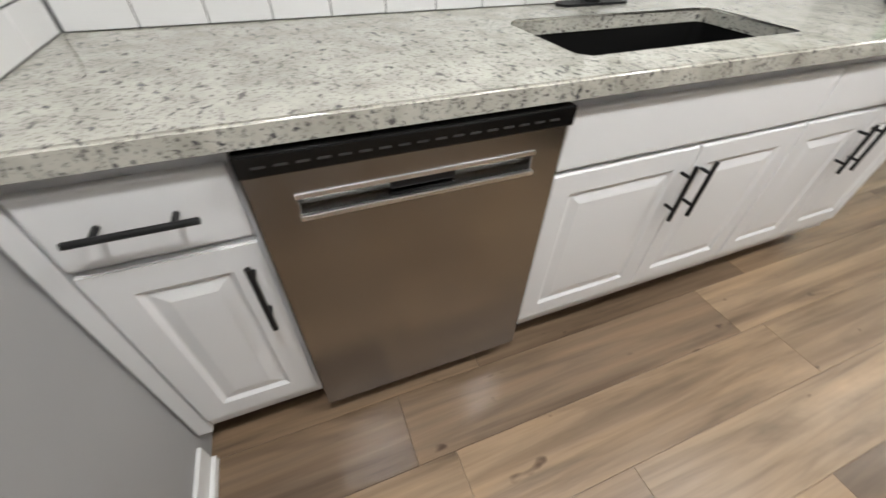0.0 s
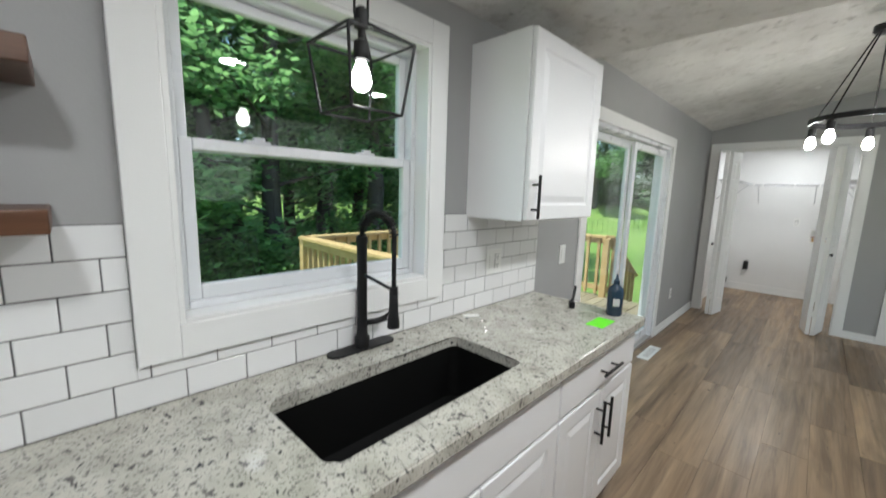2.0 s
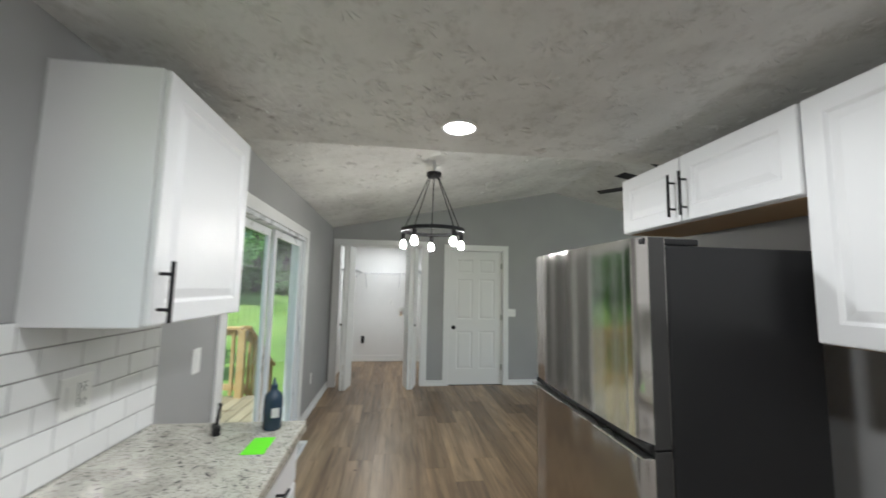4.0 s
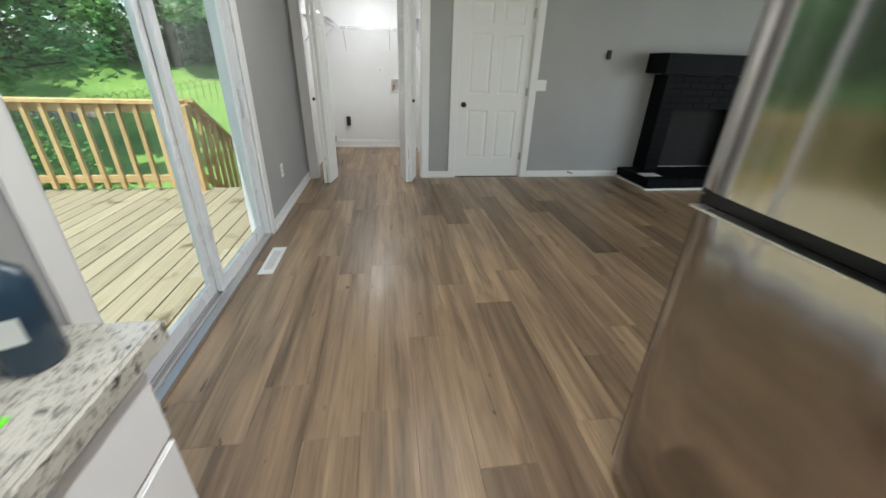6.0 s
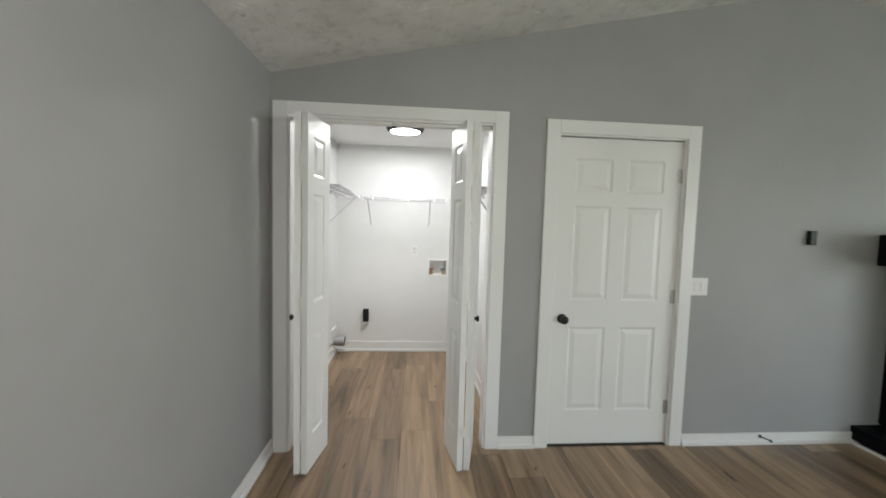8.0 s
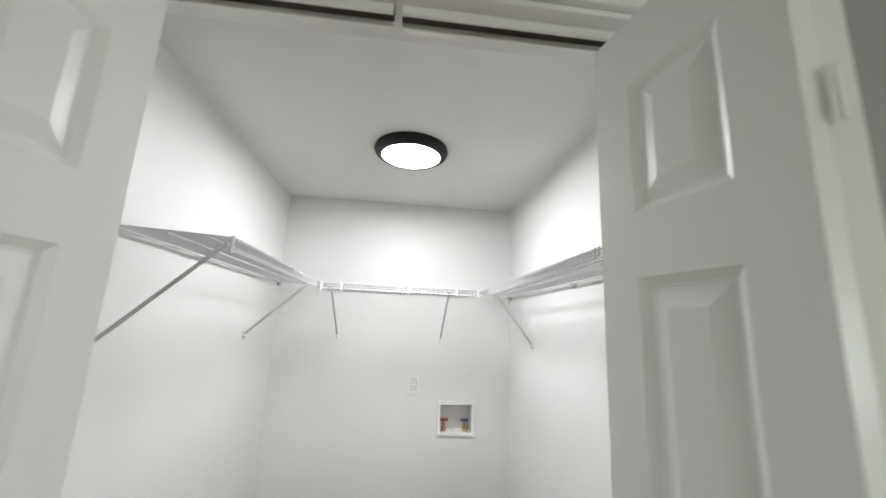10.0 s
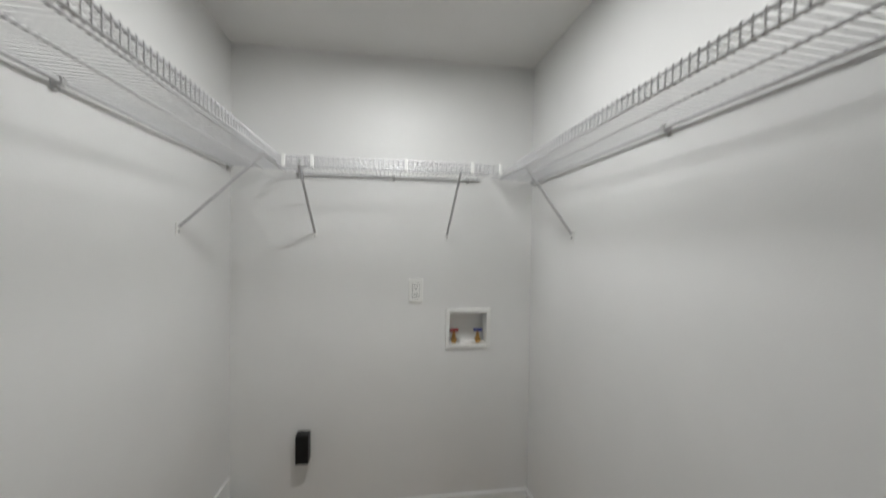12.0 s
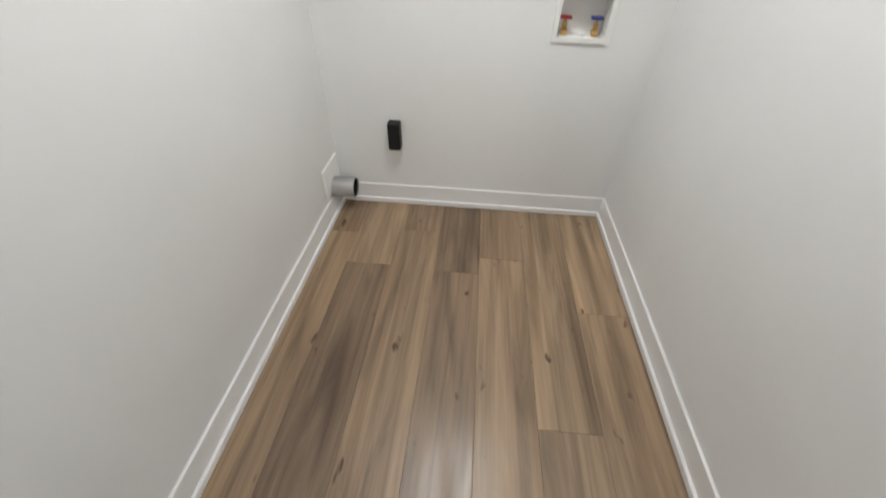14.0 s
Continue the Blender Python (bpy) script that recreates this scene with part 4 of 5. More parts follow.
for z0, z1 in ((SEAM - 0.002, RZ - 0.001), (0.092, SEAM - 0.008)):
    for x0, x1 in ((RX0 - 0.002, RX0 + 0.004), (RX1 - 0.004, RX1 + 0.002)):
        bm = B()
        box(bm, x0, x1, -0.276, -0.226, z0, z1, 0.0015)
        part("door_side", bm, DOOR_SIDE, fr, "dark grey door edge")
bm = B()
box(bm, RX0 + 0.01, RX1 - 0.01, -0.232, -0.196, SEAM - 0.034, SEAM - 0.027, 0.002)
part("handle", bm, BRIGHT, fd, "bright grip edge")
for z in (RZ - 0.022, SEAM - 0.01):
    bm = B()
    box(bm, RX0 + 0.01, RX0 + 0.11, -0.40, -0.215, z, z + 0.02, 0.004)
    part("hinge_cover", bm, FRIDGE_SIDE, fr)
for x in (RX0 + 0.06, RX1 - 0.06):
    for y in (-0.34, -0.74):
        bm = B()
        rod(bm, (x, y, 0), (x, y, 0.04), 0.02)
        part("foot", bm, BLACK, fr)
bm = B()
box(bm, RX0 + 0.01, RX1 - 0.01, -0.30, -0.286, 0.03, 0.09)
part("kick_plate", bm, BLACK, fr)

# floating shelves left of the window
for z0, x1 in ((1.372, 0.546), (1.640, 0.546)):
    s = B()
    box(s, XL + 0.001, x1, 1.245, YW - 0.001, z0, z0 + 0.042, 0.003)
    tagged(solid("floating_shelf", s, WALNUT), "walnut-stained floating wall shelf, empty", "shelf", "kitchen floating shelves")

# pendant over the sink
px, py = 1.085, 1.15
pen = thing("pendant_light", (px, py, KCEIL), "black wire cage pendant light with lit clear bulb", "pendant light")
bm = B()
lathe(bm, [(0.06, 0), (0.06, -0.012), (0.045, -0.022), (0.01, -0.024)], px, py, KCEIL, 20)
part("canopy", bm, BLACK, pen, smooth=True)
zt, zb, ht, hb, hub = 1.795, 1.638, 0.088, 0.068, 1.855
k = 0
z = KCEIL - 0.02
while z > hub + 0.065:
    bm = B()
    loop = []
    for i in range(13):
        a = math.tau * i / 12
        u, v = 0.0075 * math.cos(a), 0.016 * math.sin(a)
        loop.append((px + (u if k % 2 else 0), py + (0 if k % 2 else u), z - 0.014 + v))
    path_rod(bm, loop, 0.0020, 5)
    part("chain_link", bm, BLACK, pen)
    z -= 0.0245
    k += 1
bm = B()
for a, b in (((-0.018, 0), (-0.018, 0.06)), ((-0.018, 0.06), (0.018, 0.06)), ((0.018, 0.06), (0.018, 0))):
    rod(bm, (px + a[0], py, hub + a[1]), (px + b[0], py, hub + b[1]), 0.003)
part("loop", bm, BLACK, pen)
bm = B()
lathe(bm, [(0.008, 0.02), (0.017, 0.012), (0.017, -0.025), (0.008, -0.03), (0.008, -0.05), (0.017, -0.055), (0.019, -0.095), (0.010, -0.100)], px, py, hub, 16)
part("socket", bm, BLACK, pen, smooth=True)
bm = B()
T = [Vector((px + sx * ht, py + sy * ht, zt)) for sx, sy in ((-1, -1), (1, -1), (1, 1), (-1, 1))]
L = [Vector((px + sx * hb, py + sy * hb, zb)) for sx, sy in ((-1, -1), (1, -1), (1, 1), (-1, 1))]
for i in range(4):
    j = (i + 1) % 4
    for a, b in ((T[i], T[j]), (L[i], L[j]), (T[i], L[i]), (T[i], Vector((px, py, hub - 0.008)))):
        bm = B()
        rod(bm, a, b, 0.0036, seg=6)
        part("cage_bar", bm, BLACK, pen)
bm = B()
lathe(bm, [(0.011, -0.098), (0.014, -0.108), (0.022, -0.128), (0.024, -0.142), (0.019, -0.157), (0.009, -0.164), (0.002, -0.165)], px, py, hub, 16)
part("bulb", bm, GLOW_PENDANT, pen, "lit bulb", True)

# downlights
for i, (x, y) in enumerate(((2.34, 0.25), (1.34, 0.22), (0.32, 0.25))):
    t = thing("recessed_light", (x, y, KCEIL), "round white recessed ceiling light, lit", "ceiling light", "kitchen recessed lights")
    bm = B()
    lathe(bm, [(0.085, 0.0), (0.083, -0.006), (0.070, -0.008), (0.068, -0.001)], x, y, KCEIL, 32)
    part("trim_ring", bm, PLASTIC, t, smooth=True)
    bm = B()
    lathe(bm, [(0.0675, -0.0015), (0.0675, -0.0040)], x, y, KCEIL, 32)
    part("lens", bm, GLOW_LENS, t, "glowing lens")
    disk_lamp("downlight_lamp", x, y, KCEIL - 0.0085, 0.065, DOWNLIGHT_W)

# ring chandelier
cx, cy, cz, cr = 4.0, 0.20, 1.965, 0.272
top = 2.475
ch = thing("chandelier", (cx, cy, top), "black ring chandelier with five lit bulbs on slanted rods", "chandelier")
bm = B()
lathe(bm, [(0.065, 0.012), (0.065, -0.020), (0.055, -0.028), (0.01, -0.03)], cx, cy, top, 24)
part("canopy", bm, BLACK, ch, smooth=True)
bm = B()
rod(bm, (cx, cy, top + 0.011), (cx, cy, vault(cy) + 0.01), 0.012, seg=12)
part("stem", bm, CEIL, ch, "painted stem to the ceiling", True)
bm = B()
n = 48
prof = ((cr - 0.006, -0.016), (cr + 0.006, -0.016), (cr + 0.006, 0.016), (cr - 0.006, 0.016))
loops = [[bm.verts.new((cx + r * math.cos(math.tau * k / n), cy + r * math.sin(math.tau * k / n), cz + h)) for r, h in prof] for k in range(n)]
for k in range(n):
    a, b = loops[k], loops[(k + 1) % n]
    for i in range(4):
        bm.faces.new((a[i], b[i], b[(i + 1) % 4], a[(i + 1) % 4]))
part("ring", bm, BLACK, ch)
for k in range(5):
    a = math.tau * k / 5 - 0.05
    x, y = cx + cr * math.cos(a), cy + cr * math.sin(a)
    bm = B()
    rod(bm, (cx + 0.045 * math.cos(a), cy + 0.045 * math.sin(a), top - 0.025), (x, y, cz + 0.012), 0.0045)
    part("rod", bm, BLACK, ch)
    bm = B()
    lathe(bm, [(0.010, -0.012), (0.021, -0.022), (0.021, -0.075), (0.012, -0.078)], x, y, cz, 12)
    s = part("socket", bm, BLACK, ch, smooth=True)
    bm = B()
    lathe(bm, [(0.012, -0.076), (0.020, -0.095), (0.026, -0.118), (0.023, -0.138), (0.012, -0.150), (0.002, -0.152)], x, y, cz, 12)
    part("bulb", bm, GLOW_BULB, s, "lit bulb", True)

# ceiling fan in the living room
gx, gy, gz = 4.62, -2.42, 2.70
fan = thing("ceiling_fan", (gx, gy, vault(gy)), "dark ceiling fan hanging from the vaulted ceiling", "ceiling fan")
bm = B()
lathe(bm, [(0.07, 0.03), (0.07, -0.02), (0.03, -0.05)], gx, gy, vault(gy), 20)
rod(bm, (gx, gy, vault(gy) - 0.04), (gx, gy, gz + 0.08), 0.014, seg=10)
part("downrod", bm, BLACK, fan, smooth=True)
bm = B()
lathe(bm, [(0.03, 0.09), (0.10, 0.07), (0.12, 0.03), (0.12, -0.03), (0.08, -0.06), (0.02, -0.07)], gx, gy, gz, 24)
part("motor", bm, BLACK, fan, smooth=True)
for k in range(5):
    bm = B()
    box(bm, 0.10, 0.20, -0.018, 0.018, -0.012, -0.004, 0.002, 2, pose(gx, gy, gz, 0, 0, 112 + 72 * k))
    box(bm, 0.18, 0.66, -0.060, 0.060, -0.004, 0.004, 0.003, 2, pose(gx, gy, gz, 0, 0, 112 + 72 * k) @ pose(0, 0, 0, 6))
    part("blade", bm, BLACK, fan, "dark blade")

# things on the counter
bt = thing("spray_bottle", (2.350, 0.975, CZ1), "dark blue plastic cleaner bottle with pointed cap on the worktop", "bottle")
bm = B()
lathe(bm, [(0.030, 0.0), (0.035, 0.006), (0.035, 0.115), (0.030, 0.132), (0.014, 0.146), (0.013, 0.150)], 2.350, 0.975, CZ1, 20)
part("body", bm, BOTTLE, bt, smooth=True)
bm = B()
lathe(bm, [(0.0135, 0.150), (0.0135, 0.165), (0.008, 0.170), (0.003, 0.195)], 2.350, 0.975, CZ1, 12)
part("cap", bm, BOTTLE, bt, smooth=True)
bm = B()
box(bm, -0.014, 0.014, -0.0015, 0.0, 0.05, 0.085, 0, 2, Matrix.Translation((2.350, 0.975, CZ1)) @ pose(0, 0, 0, 0, 0, -60) @ Matrix.Translation((0, -0.035, 0)))
part("label", bm, PAPER, bt, "small pale label")
br = thing("brush", (2.305, 1.16, CZ1), "small black scrubbing brush lying on the worktop", "brush")
bm = B()
box(bm, -0.025, 0.025, -0.012, 0.012, 0, 0.035, 0.006, 2, pose(2.300, 1.16, CZ1, 0, 0, 35))
part("head", bm, BLACK, br)
bm = B()
path_rod(bm, [(2.30, 1.16, CZ1 + 0.03), (2.325, 1.165, CZ1 + 0.055), (2.345, 1.17, CZ1 + 0.085), (2.342, 1.168, CZ1 + 0.10)], 0.007)
part("handle", bm, BLACK, br, smooth=True)
bm = B()
box(bm, -0.070, 0.070, -0.037, 0.037, 0.0005, 0.002, 0, 2, pose(2.185, 0.968, CZ1, 0, 0, 0))
tagged(solid("sticky_note", bm, GREENP), "bright green square of paper on the worktop", "paper")
bm = B()
box(bm, -0.035, 0.035, -0.018, 0.018, 0.0005, 0.004, 0.001, 2, pose(1.815, 1.395, CZ1, 0, 0, -35))
tagged(solid("card", bm, PLASTIC), "small white card lying by the backsplash", "card")


def plate(name, axis, face, out, u, z, w, h, label, holes, category="wall plate", mat=PLASTIC):
    """A cover plate on a wall with its toggle or sockets."""
    t = thing(name, (u, face, z) if axis == "y" else (face, u, z), label, category)

    def slab(bm, u0, u1, d0, d1, z0, z1, bev=0.0):
        if axis == "y":
            box(bm, u + u0, u + u1, face + out * d0, face + out * d1, z + z0, z + z1, bev)
        else:
            box(bm, face + out * d0, face + out * d1, u + u0, u + u1, z + z0, z + z1, bev)

    bm = B()
    slab(bm, -w / 2, w / 2, 0, 0.006, -h / 2, h / 2, 0.002)
    part("plate", bm, mat, t)
    for kind, hu, hz in holes:
        if kind == "rocker":
            bm = B()
            slab(bm, hu - 0.016, hu + 0.016, 0.006, 0.010, hz - 0.033, hz + 0.033, 0.002)
            part("switch", bm, mat, t)
        else:
            # thin grey slab standing in for the shadow gap round the insert
            bm = B()
            slab(bm, hu - 0.0180, hu + 0.0180, 0.0055, 0.0064, hz - 0.0350, hz + 0.0350)
            part("seam", bm, GROUT_GAP, t, "seam round the sockets, its shadow painted grey")
            bm = B()
            slab(bm, hu - 0.0166, hu + 0.0166, 0.006, 0.0090, hz - 0.0335, hz + 0.0335, 0.002)
            o = part("socket", bm, mat, t)
            for dz in (0.019, -0.019):
                for du, dw2, z0, z1 in ((-0.0065, 0.0014, -0.002, 0.007), (0.0065, 0.0014, -0.001, 0.007), (0, 0.0024, -0.010, -0.005)):
                    bm = B()
                    slab(bm, hu + du - dw2, hu + du + dw2, 0.0085, 0.0096, hz + dz + z0, hz + dz + z1)
                    part("slot", bm, INK, o)
    return t


plate("light_switch", "y", YW, -1, 2.742, 1.100, 0.075, 0.118, "white rocker switch plate on grey wall", [("rocker", 0, 0)])
plate("outlet", "y", YW, -1, 5.43, 0.385, 0.072, 0.118, "white duplex outlet low on grey wall", [("socket", 0, 0)])
plate("light_switch", "x", XE, -1, -1.316, 1.095, 0.118, 0.118, "white double rocker switch plate beside door casing", [("rocker", -0.023, 0), ("rocker", 0.023, 0)])
plate("outlet", "x", LX1, -1, 0.585, 1.163, 0.072, 0.118, "white duplex outlet on laundry wall", [("socket", 0, 0)])
plate("outlet", "y", YW - 0.008, -1, 2.03, 1.135, 0.118, 0.118, "white double wall plate on the tiled backsplash", [("rocker", -0.023, 0), ("socket", 0.023, 0)])
t = thing("wall_bracket", (XE, -2.085, 1.44), "small black cable box on the grey wall", "wall box")
bm = B()
box(bm, XE - 0.03, XE, -2.108, -2.062, 1.392, 1.488, 0.004)
part("body", bm, BLACK, t)

# floor register
t = thing("floor_register", (4.43, 1.375, 0), "white metal floor register by the slider", "floor vent")
bm = B()
VX0, VX1, VY0, VY1 = 4.205, 4.610, 1.290, 1.388
for x0, x1, y0, y1 in ((VX0, VX1, VY0, VY0 + 0.022), (VX0, VX1, VY1 - 0.022, VY1), (VX0, VX0 + 0.06, VY0 + 0.022, VY1 - 0.022), (VX1 - 0.06, VX1, VY0 + 0.022, VY1 - 0.022)):
    box(bm, x0, x1, y0, y1, 0.0, 0.005, 0.001)
part("frame", bm, PLASTIC, t)
for k in range(22):
    bm = B()
    x = VX0 + 0.066 + k * 0.0128
    box(bm, x, x + 0.004, VY0 + 0.022, VY1 - 0.022, 0.0, 0.004)
    part("louvre", bm, PLASTIC, t)
bm = B()
lathe(bm, [(0.012, 0), (0.012, 0.006), (0.004, 0.008), (0.004, 0.06), (0.009, 0.062), (0.009, 0.072)], 0, 0, 0, 10, pose(XE - 0.013, -1.83, 0.06, 0, -90, 20))
tagged(solid("door_stop", bm, BLACK), "small black spring door stop on the baseboard", "door stop")

# ---- fireplace ----
fp = thing("fireplace", (6.3, -3.33, 0), "black painted brick fireplace with thick mantel and raised hearth", "fireplace")
FX = 6.30
for nm, y0, y1, z0, z1 in (("pier", -2.74, -2.93, 0.135, 1.25), ("pier", -3.86, -4.10, 0.135, 1.25), ("lintel", -2.93, -3.86, 0.90, 1.25)):
    bm = B()
    box(bm, FX + 0.0045, XE, y0, y1, z0, z1)
    surround = part(nm, bm, FPAINT, fp)
bm = B()
box(bm, 6.18, XE, -2.60, -4.19, 1.262, 1.475, 0.006)
part("mantel", bm, FPAINT, fp, "thick black mantel beam")
bm = B()
box(bm, 5.892, XE, -2.53, -4.02, 0.03, 0.123)
hearth = part("hearth", bm, FPAINT, fp)
bm = B()
box(bm, 5.872, 5.890, -2.51, -4.04, 0, 0.022, 0.004)
box(bm, 5.890, XE - 0.014, -2.51, -2.529, 0, 0.022, 0.004)
box(bm, 5.890, XE - 0.014, -4.021, -4.04, 0, 0.022, 0.004)
part("hearth_trim", bm, WHITE, fp, "white quarter round at the hearth foot")
bm = B()
box(bm, XE - 0.005, XE - 0.001, -2.93, -3.86, 0.135, 0.90)
part("firebox", bm, SOOT_SHADE, fp)
bm = B()
box(bm, 6.01, 6.16, -2.56, -2.79, 0.137, 0.140, 0, 2, None)
tagged(solid("leaflet", bm, PAPER), "printed paper leaflet lying on the hearth", "paper")

# ---- laundry ----
t = thing("flush_ceiling_light", (7.62, 0.69, LC), "round flush ceiling light with black rim, lit", "ceiling light")
bm = B()
lathe(bm, [(0.165, 0), (0.168, -0.012), (0.160, -0.030), (0.144, -0.040), (0.134, -0.040), (0.134, -0.024), (0.01, -0.024)], 7.62, 0.69, LC, 40)
part("rim", bm, BLACK, t, "black metal rim", True)
bm = B()
lathe(bm, [(0.133, -0.026), (0.133, -0.037), (0.06, -0.0405), (0.004, -0.041)], 7.62, 0.69, LC, 40)
part("diffuser", bm, GLOW_LENS, t, "glowing white diffuser", True)
disk_lamp("laundry_lamp", 7.62, 0.69, LC - 0.045, 0.127, LAUNDRY_W)


def wire_shelf(axis, u0, u1, wall, front, z, feet, ends, label, rise=0.0, lip_end=None, clips=(), joiners=()):
    """Ventilated shelf of coated wire: long rails, cross wires bent over the lip, brackets down to the wall. The lip may end
    short of u1, at lip_end; rise: how much higher the wall side sits; clips hold the wall rail, joiners are plates on the lip."""
    t = thing("wire_shelf", ((u0 + u1) / 2, (wall + front) / 2, z) if axis == "x" else ((wall + front) / 2, (u0 + u1) / 2, z), label, "shelf", "laundry wire shelves")
    lip_end = u1 if lip_end is None else lip_end
    s = 1 if front > wall else -1

    def P(u, w, h):
        return (u, w, h) if axis == "x" else (w, u, h)

    def slab(bm, ua, ub, wa, wb, za, zb, bev=0.001):
        if axis == "x":
            box(bm, ua, ub, wa, wb, za, zb, bev)
        else:
            box(bm, wa, wb, ua, ub, za, zb, bev)

    for w, h, r, end in ((wall + s * 0.016, z + rise - 0.006, 0.0052, u1), (wall + (front - wall) * 0.47, z + 0.53 * rise - 0.005, 0.0032, u1), (wall + (front - wall) * 0.80, z + 0.2 * rise - 0.005, 0.0032, u1),
                         (front, z - 0.003, 0.0036, lip_end), (front, z - 0.033, 0.0040, lip_end)):
        bm = B()
        rod(bm, P(u0, w, h), P(end, w, h), r, seg=8)
        part("rail", bm, WIRE, t)
    bm = B()
    n = int((u1 - u0) / 0.0190)
    for k in range(n + 1):
        u = u0 + (u1 - u0) * k / n
        rod(bm, P(u, wall + s * 0.002, z + rise), P(u, front + s * 0.004, z), 0.0017, seg=5, caps=False)
        if u <= lip_end:
            rod(bm, P(u, front + s * 0.004, z + 0.001), P(u, front + s * 0.004, z - 0.035), 0.0017, seg=5, caps=False)
    part("wire_mesh", bm, WIRE, t)["kind"] = "stuff"
    for u in feet:
        bm = B()
        rod(bm, P(u, wall + s * 0.008, 1.447), P(u, front - (front - wall) * 0.06, z - 0.012), 0.0058, seg=8)
        b = part("bracket", bm, WIRE, t, "", True)
        bm = B()
        slab(bm, u - 0.010, u + 0.010, wall, wall + s * 0.006, 1.418, 1.460)
        part("foot", bm, PLASTIC, b)
        bm = B()
        rod(bm, P(u, wall + s * 0.006, 1.430), P(u, wall + s * 0.0085, 1.430), 0.0035)
        part("screw", bm, INK, b)
    for u in ends:
        bm = B()
        rod(bm, P(u, front, z + 0.004), P(u, front, z - 0.041), 0.006, seg=8)
        part("end_cap", bm, GALV, t, "grey end cap", True)
    for u in clips:
        bm = B()
        slab(bm, u - 0.008, u + 0.008, wall, wall + s * 0.024, z + rise - 0.016, z + rise + 0.004, 0.003)
        rod(bm, P(u, wall, z + rise - 0.020), P(u, wall + s * 0.012, z + rise - 0.020), 0.006)
        part("wall_clip", bm, GALV, t, "grey wall clip")
    for u in joiners:
        bm = B()
        slab(bm, u - 0.007, u + 0.007, front + s * 0.004, front + s * 0.010, z - 0.042, z + 0.003, 0.002)
        part("joiner", bm, PLASTIC, t, "white plastic joiner plate")
    return t


SZ = 1.728
wire_shelf("x", 7.02, LX1 - 0.02, LYL, 1.142, SZ + 0.004, (7.035, 7.99), (7.02,), "white ventilated wire shelf on the laundry side wall, empty", 0.016, 8.04, (7.50, 8.40))
wire_shelf("x", 6.79, LX1 - 0.02, LYR, 0.212, SZ + 0.008, (6.805, 8.00), (6.79,), "white ventilated wire shelf on the opposite laundry wall, empty", -0.010, 8.04, (7.48, 8.40))
wire_shelf("y", 0.268, 1.126, LX1, 8.055, SZ - 0.003, (0.431, 1.073), (), "white ventilated wire shelf on the laundry back wall, empty", 0.006, None, (0.33, 0.70, 1.15), (0.276, 0.395, 0.66, 1.015, 1.118))

# dryer outlet, washer box, duct
t = thing("dryer_outlet", (LX1, 1.12, 0.42), "black surface-mounted dryer outlet box", "outlet")
bm = B()
box(bm, LX1 - 0.055, LX1, 1.085, 1.145, 0.352, 0.490, 0.004)
part("body", bm, BLACK, t)
bm = B()
box(bm, LX1 - 0.004, LX1, 1.080, 1.150, 0.30, 0.351, 0.001)
part("mounting_plate", bm, LWALL, t)
t = thing("washer_box", (LX1, 0.315, 0.87), "white recessed washing machine valve box with two taps", "valve box")
bm = B()
for y0, y1, z0, z1 in ((0.198, BX0 + 0.004, 0.868, 1.070), (BX1 - 0.004, 0.431, 0.868, 1.070), (BX0 + 0.004, BX1 - 0.004, 0.868, BZ0 + 0.004), (BX0 + 0.004, BX1 - 0.004, BZ1 - 0.004, 1.070)):
    box(bm, LX1 - 0.010, LX1, y0, y1, z0, z1, 0.002)
part("frame", bm, PLASTIC, t)
bm = B()
box(bm, LX1 + 0.085, LX1 + 0.09, BX0, BX1, BZ0, BZ1)
for y0, y1, z0, z1 in ((BX0, BX0 + 0.003, BZ0, BZ1), (BX1 - 0.003, BX1, BZ0, BZ1), (BX0 + 0.003, BX1 - 0.003, BZ0, BZ0 + 0.003), (BX0 + 0.003, BX1 - 0.003, BZ1 - 0.003, BZ1)):
    box(bm, LX1, LX1 + 0.085, y0, y1, z0, z1)
part("recess", bm, PLASTIC, t)
bm = B()
lathe(bm, [(0.026, 0), (0.026, 0.008), (0.020, 0.010), (0.018, 0.004)], 0.0, 0.0, 0.0, 16, pose(LX1 + 0.04, 0.315, BZ0 + 0.003))
part("drain", bm, PLASTIC, t)
for y, mat, word in ((0.382, RED, "red"), (0.255, BLUE, "blue")):
    bm = B()
    lathe(bm, [(0.012, 0), (0.012, 0.012), (0.016, 0.013), (0.016, 0.022), (0.010, 0.024), (0.010, 0.045), (0.006, 0.047), (0.006, 0.062)], LX1 + 0.035, y, BZ0 + 0.003, 12)
    rod(bm, (LX1 + 0.035, y, BZ0 + 0.03), (LX1 + 0.008, y, BZ0 + 0.018), 0.010, seg=10)
    v = part("valve", bm, BRASS, t, "brass valve", True)
    bm = B()
    box(bm, LX1 + 0.020, LX1 + 0.050, y - 0.024, y + 0.024, BZ0 + 0.062, BZ0 + 0.073, 0.004)
    part("tap_handle", bm, mat, v, word + " valve handle")
t = thing("dryer_duct", (8.31, LYL, 0.13), "galvanised dryer vent duct stub with white wall plate", "vent duct")
bm = B()
box(bm, 8.215, 8.425, LYL - 0.013, LYL, 0.150, 0.300, 0.003)
part("plate", bm, PLASTIC, t)


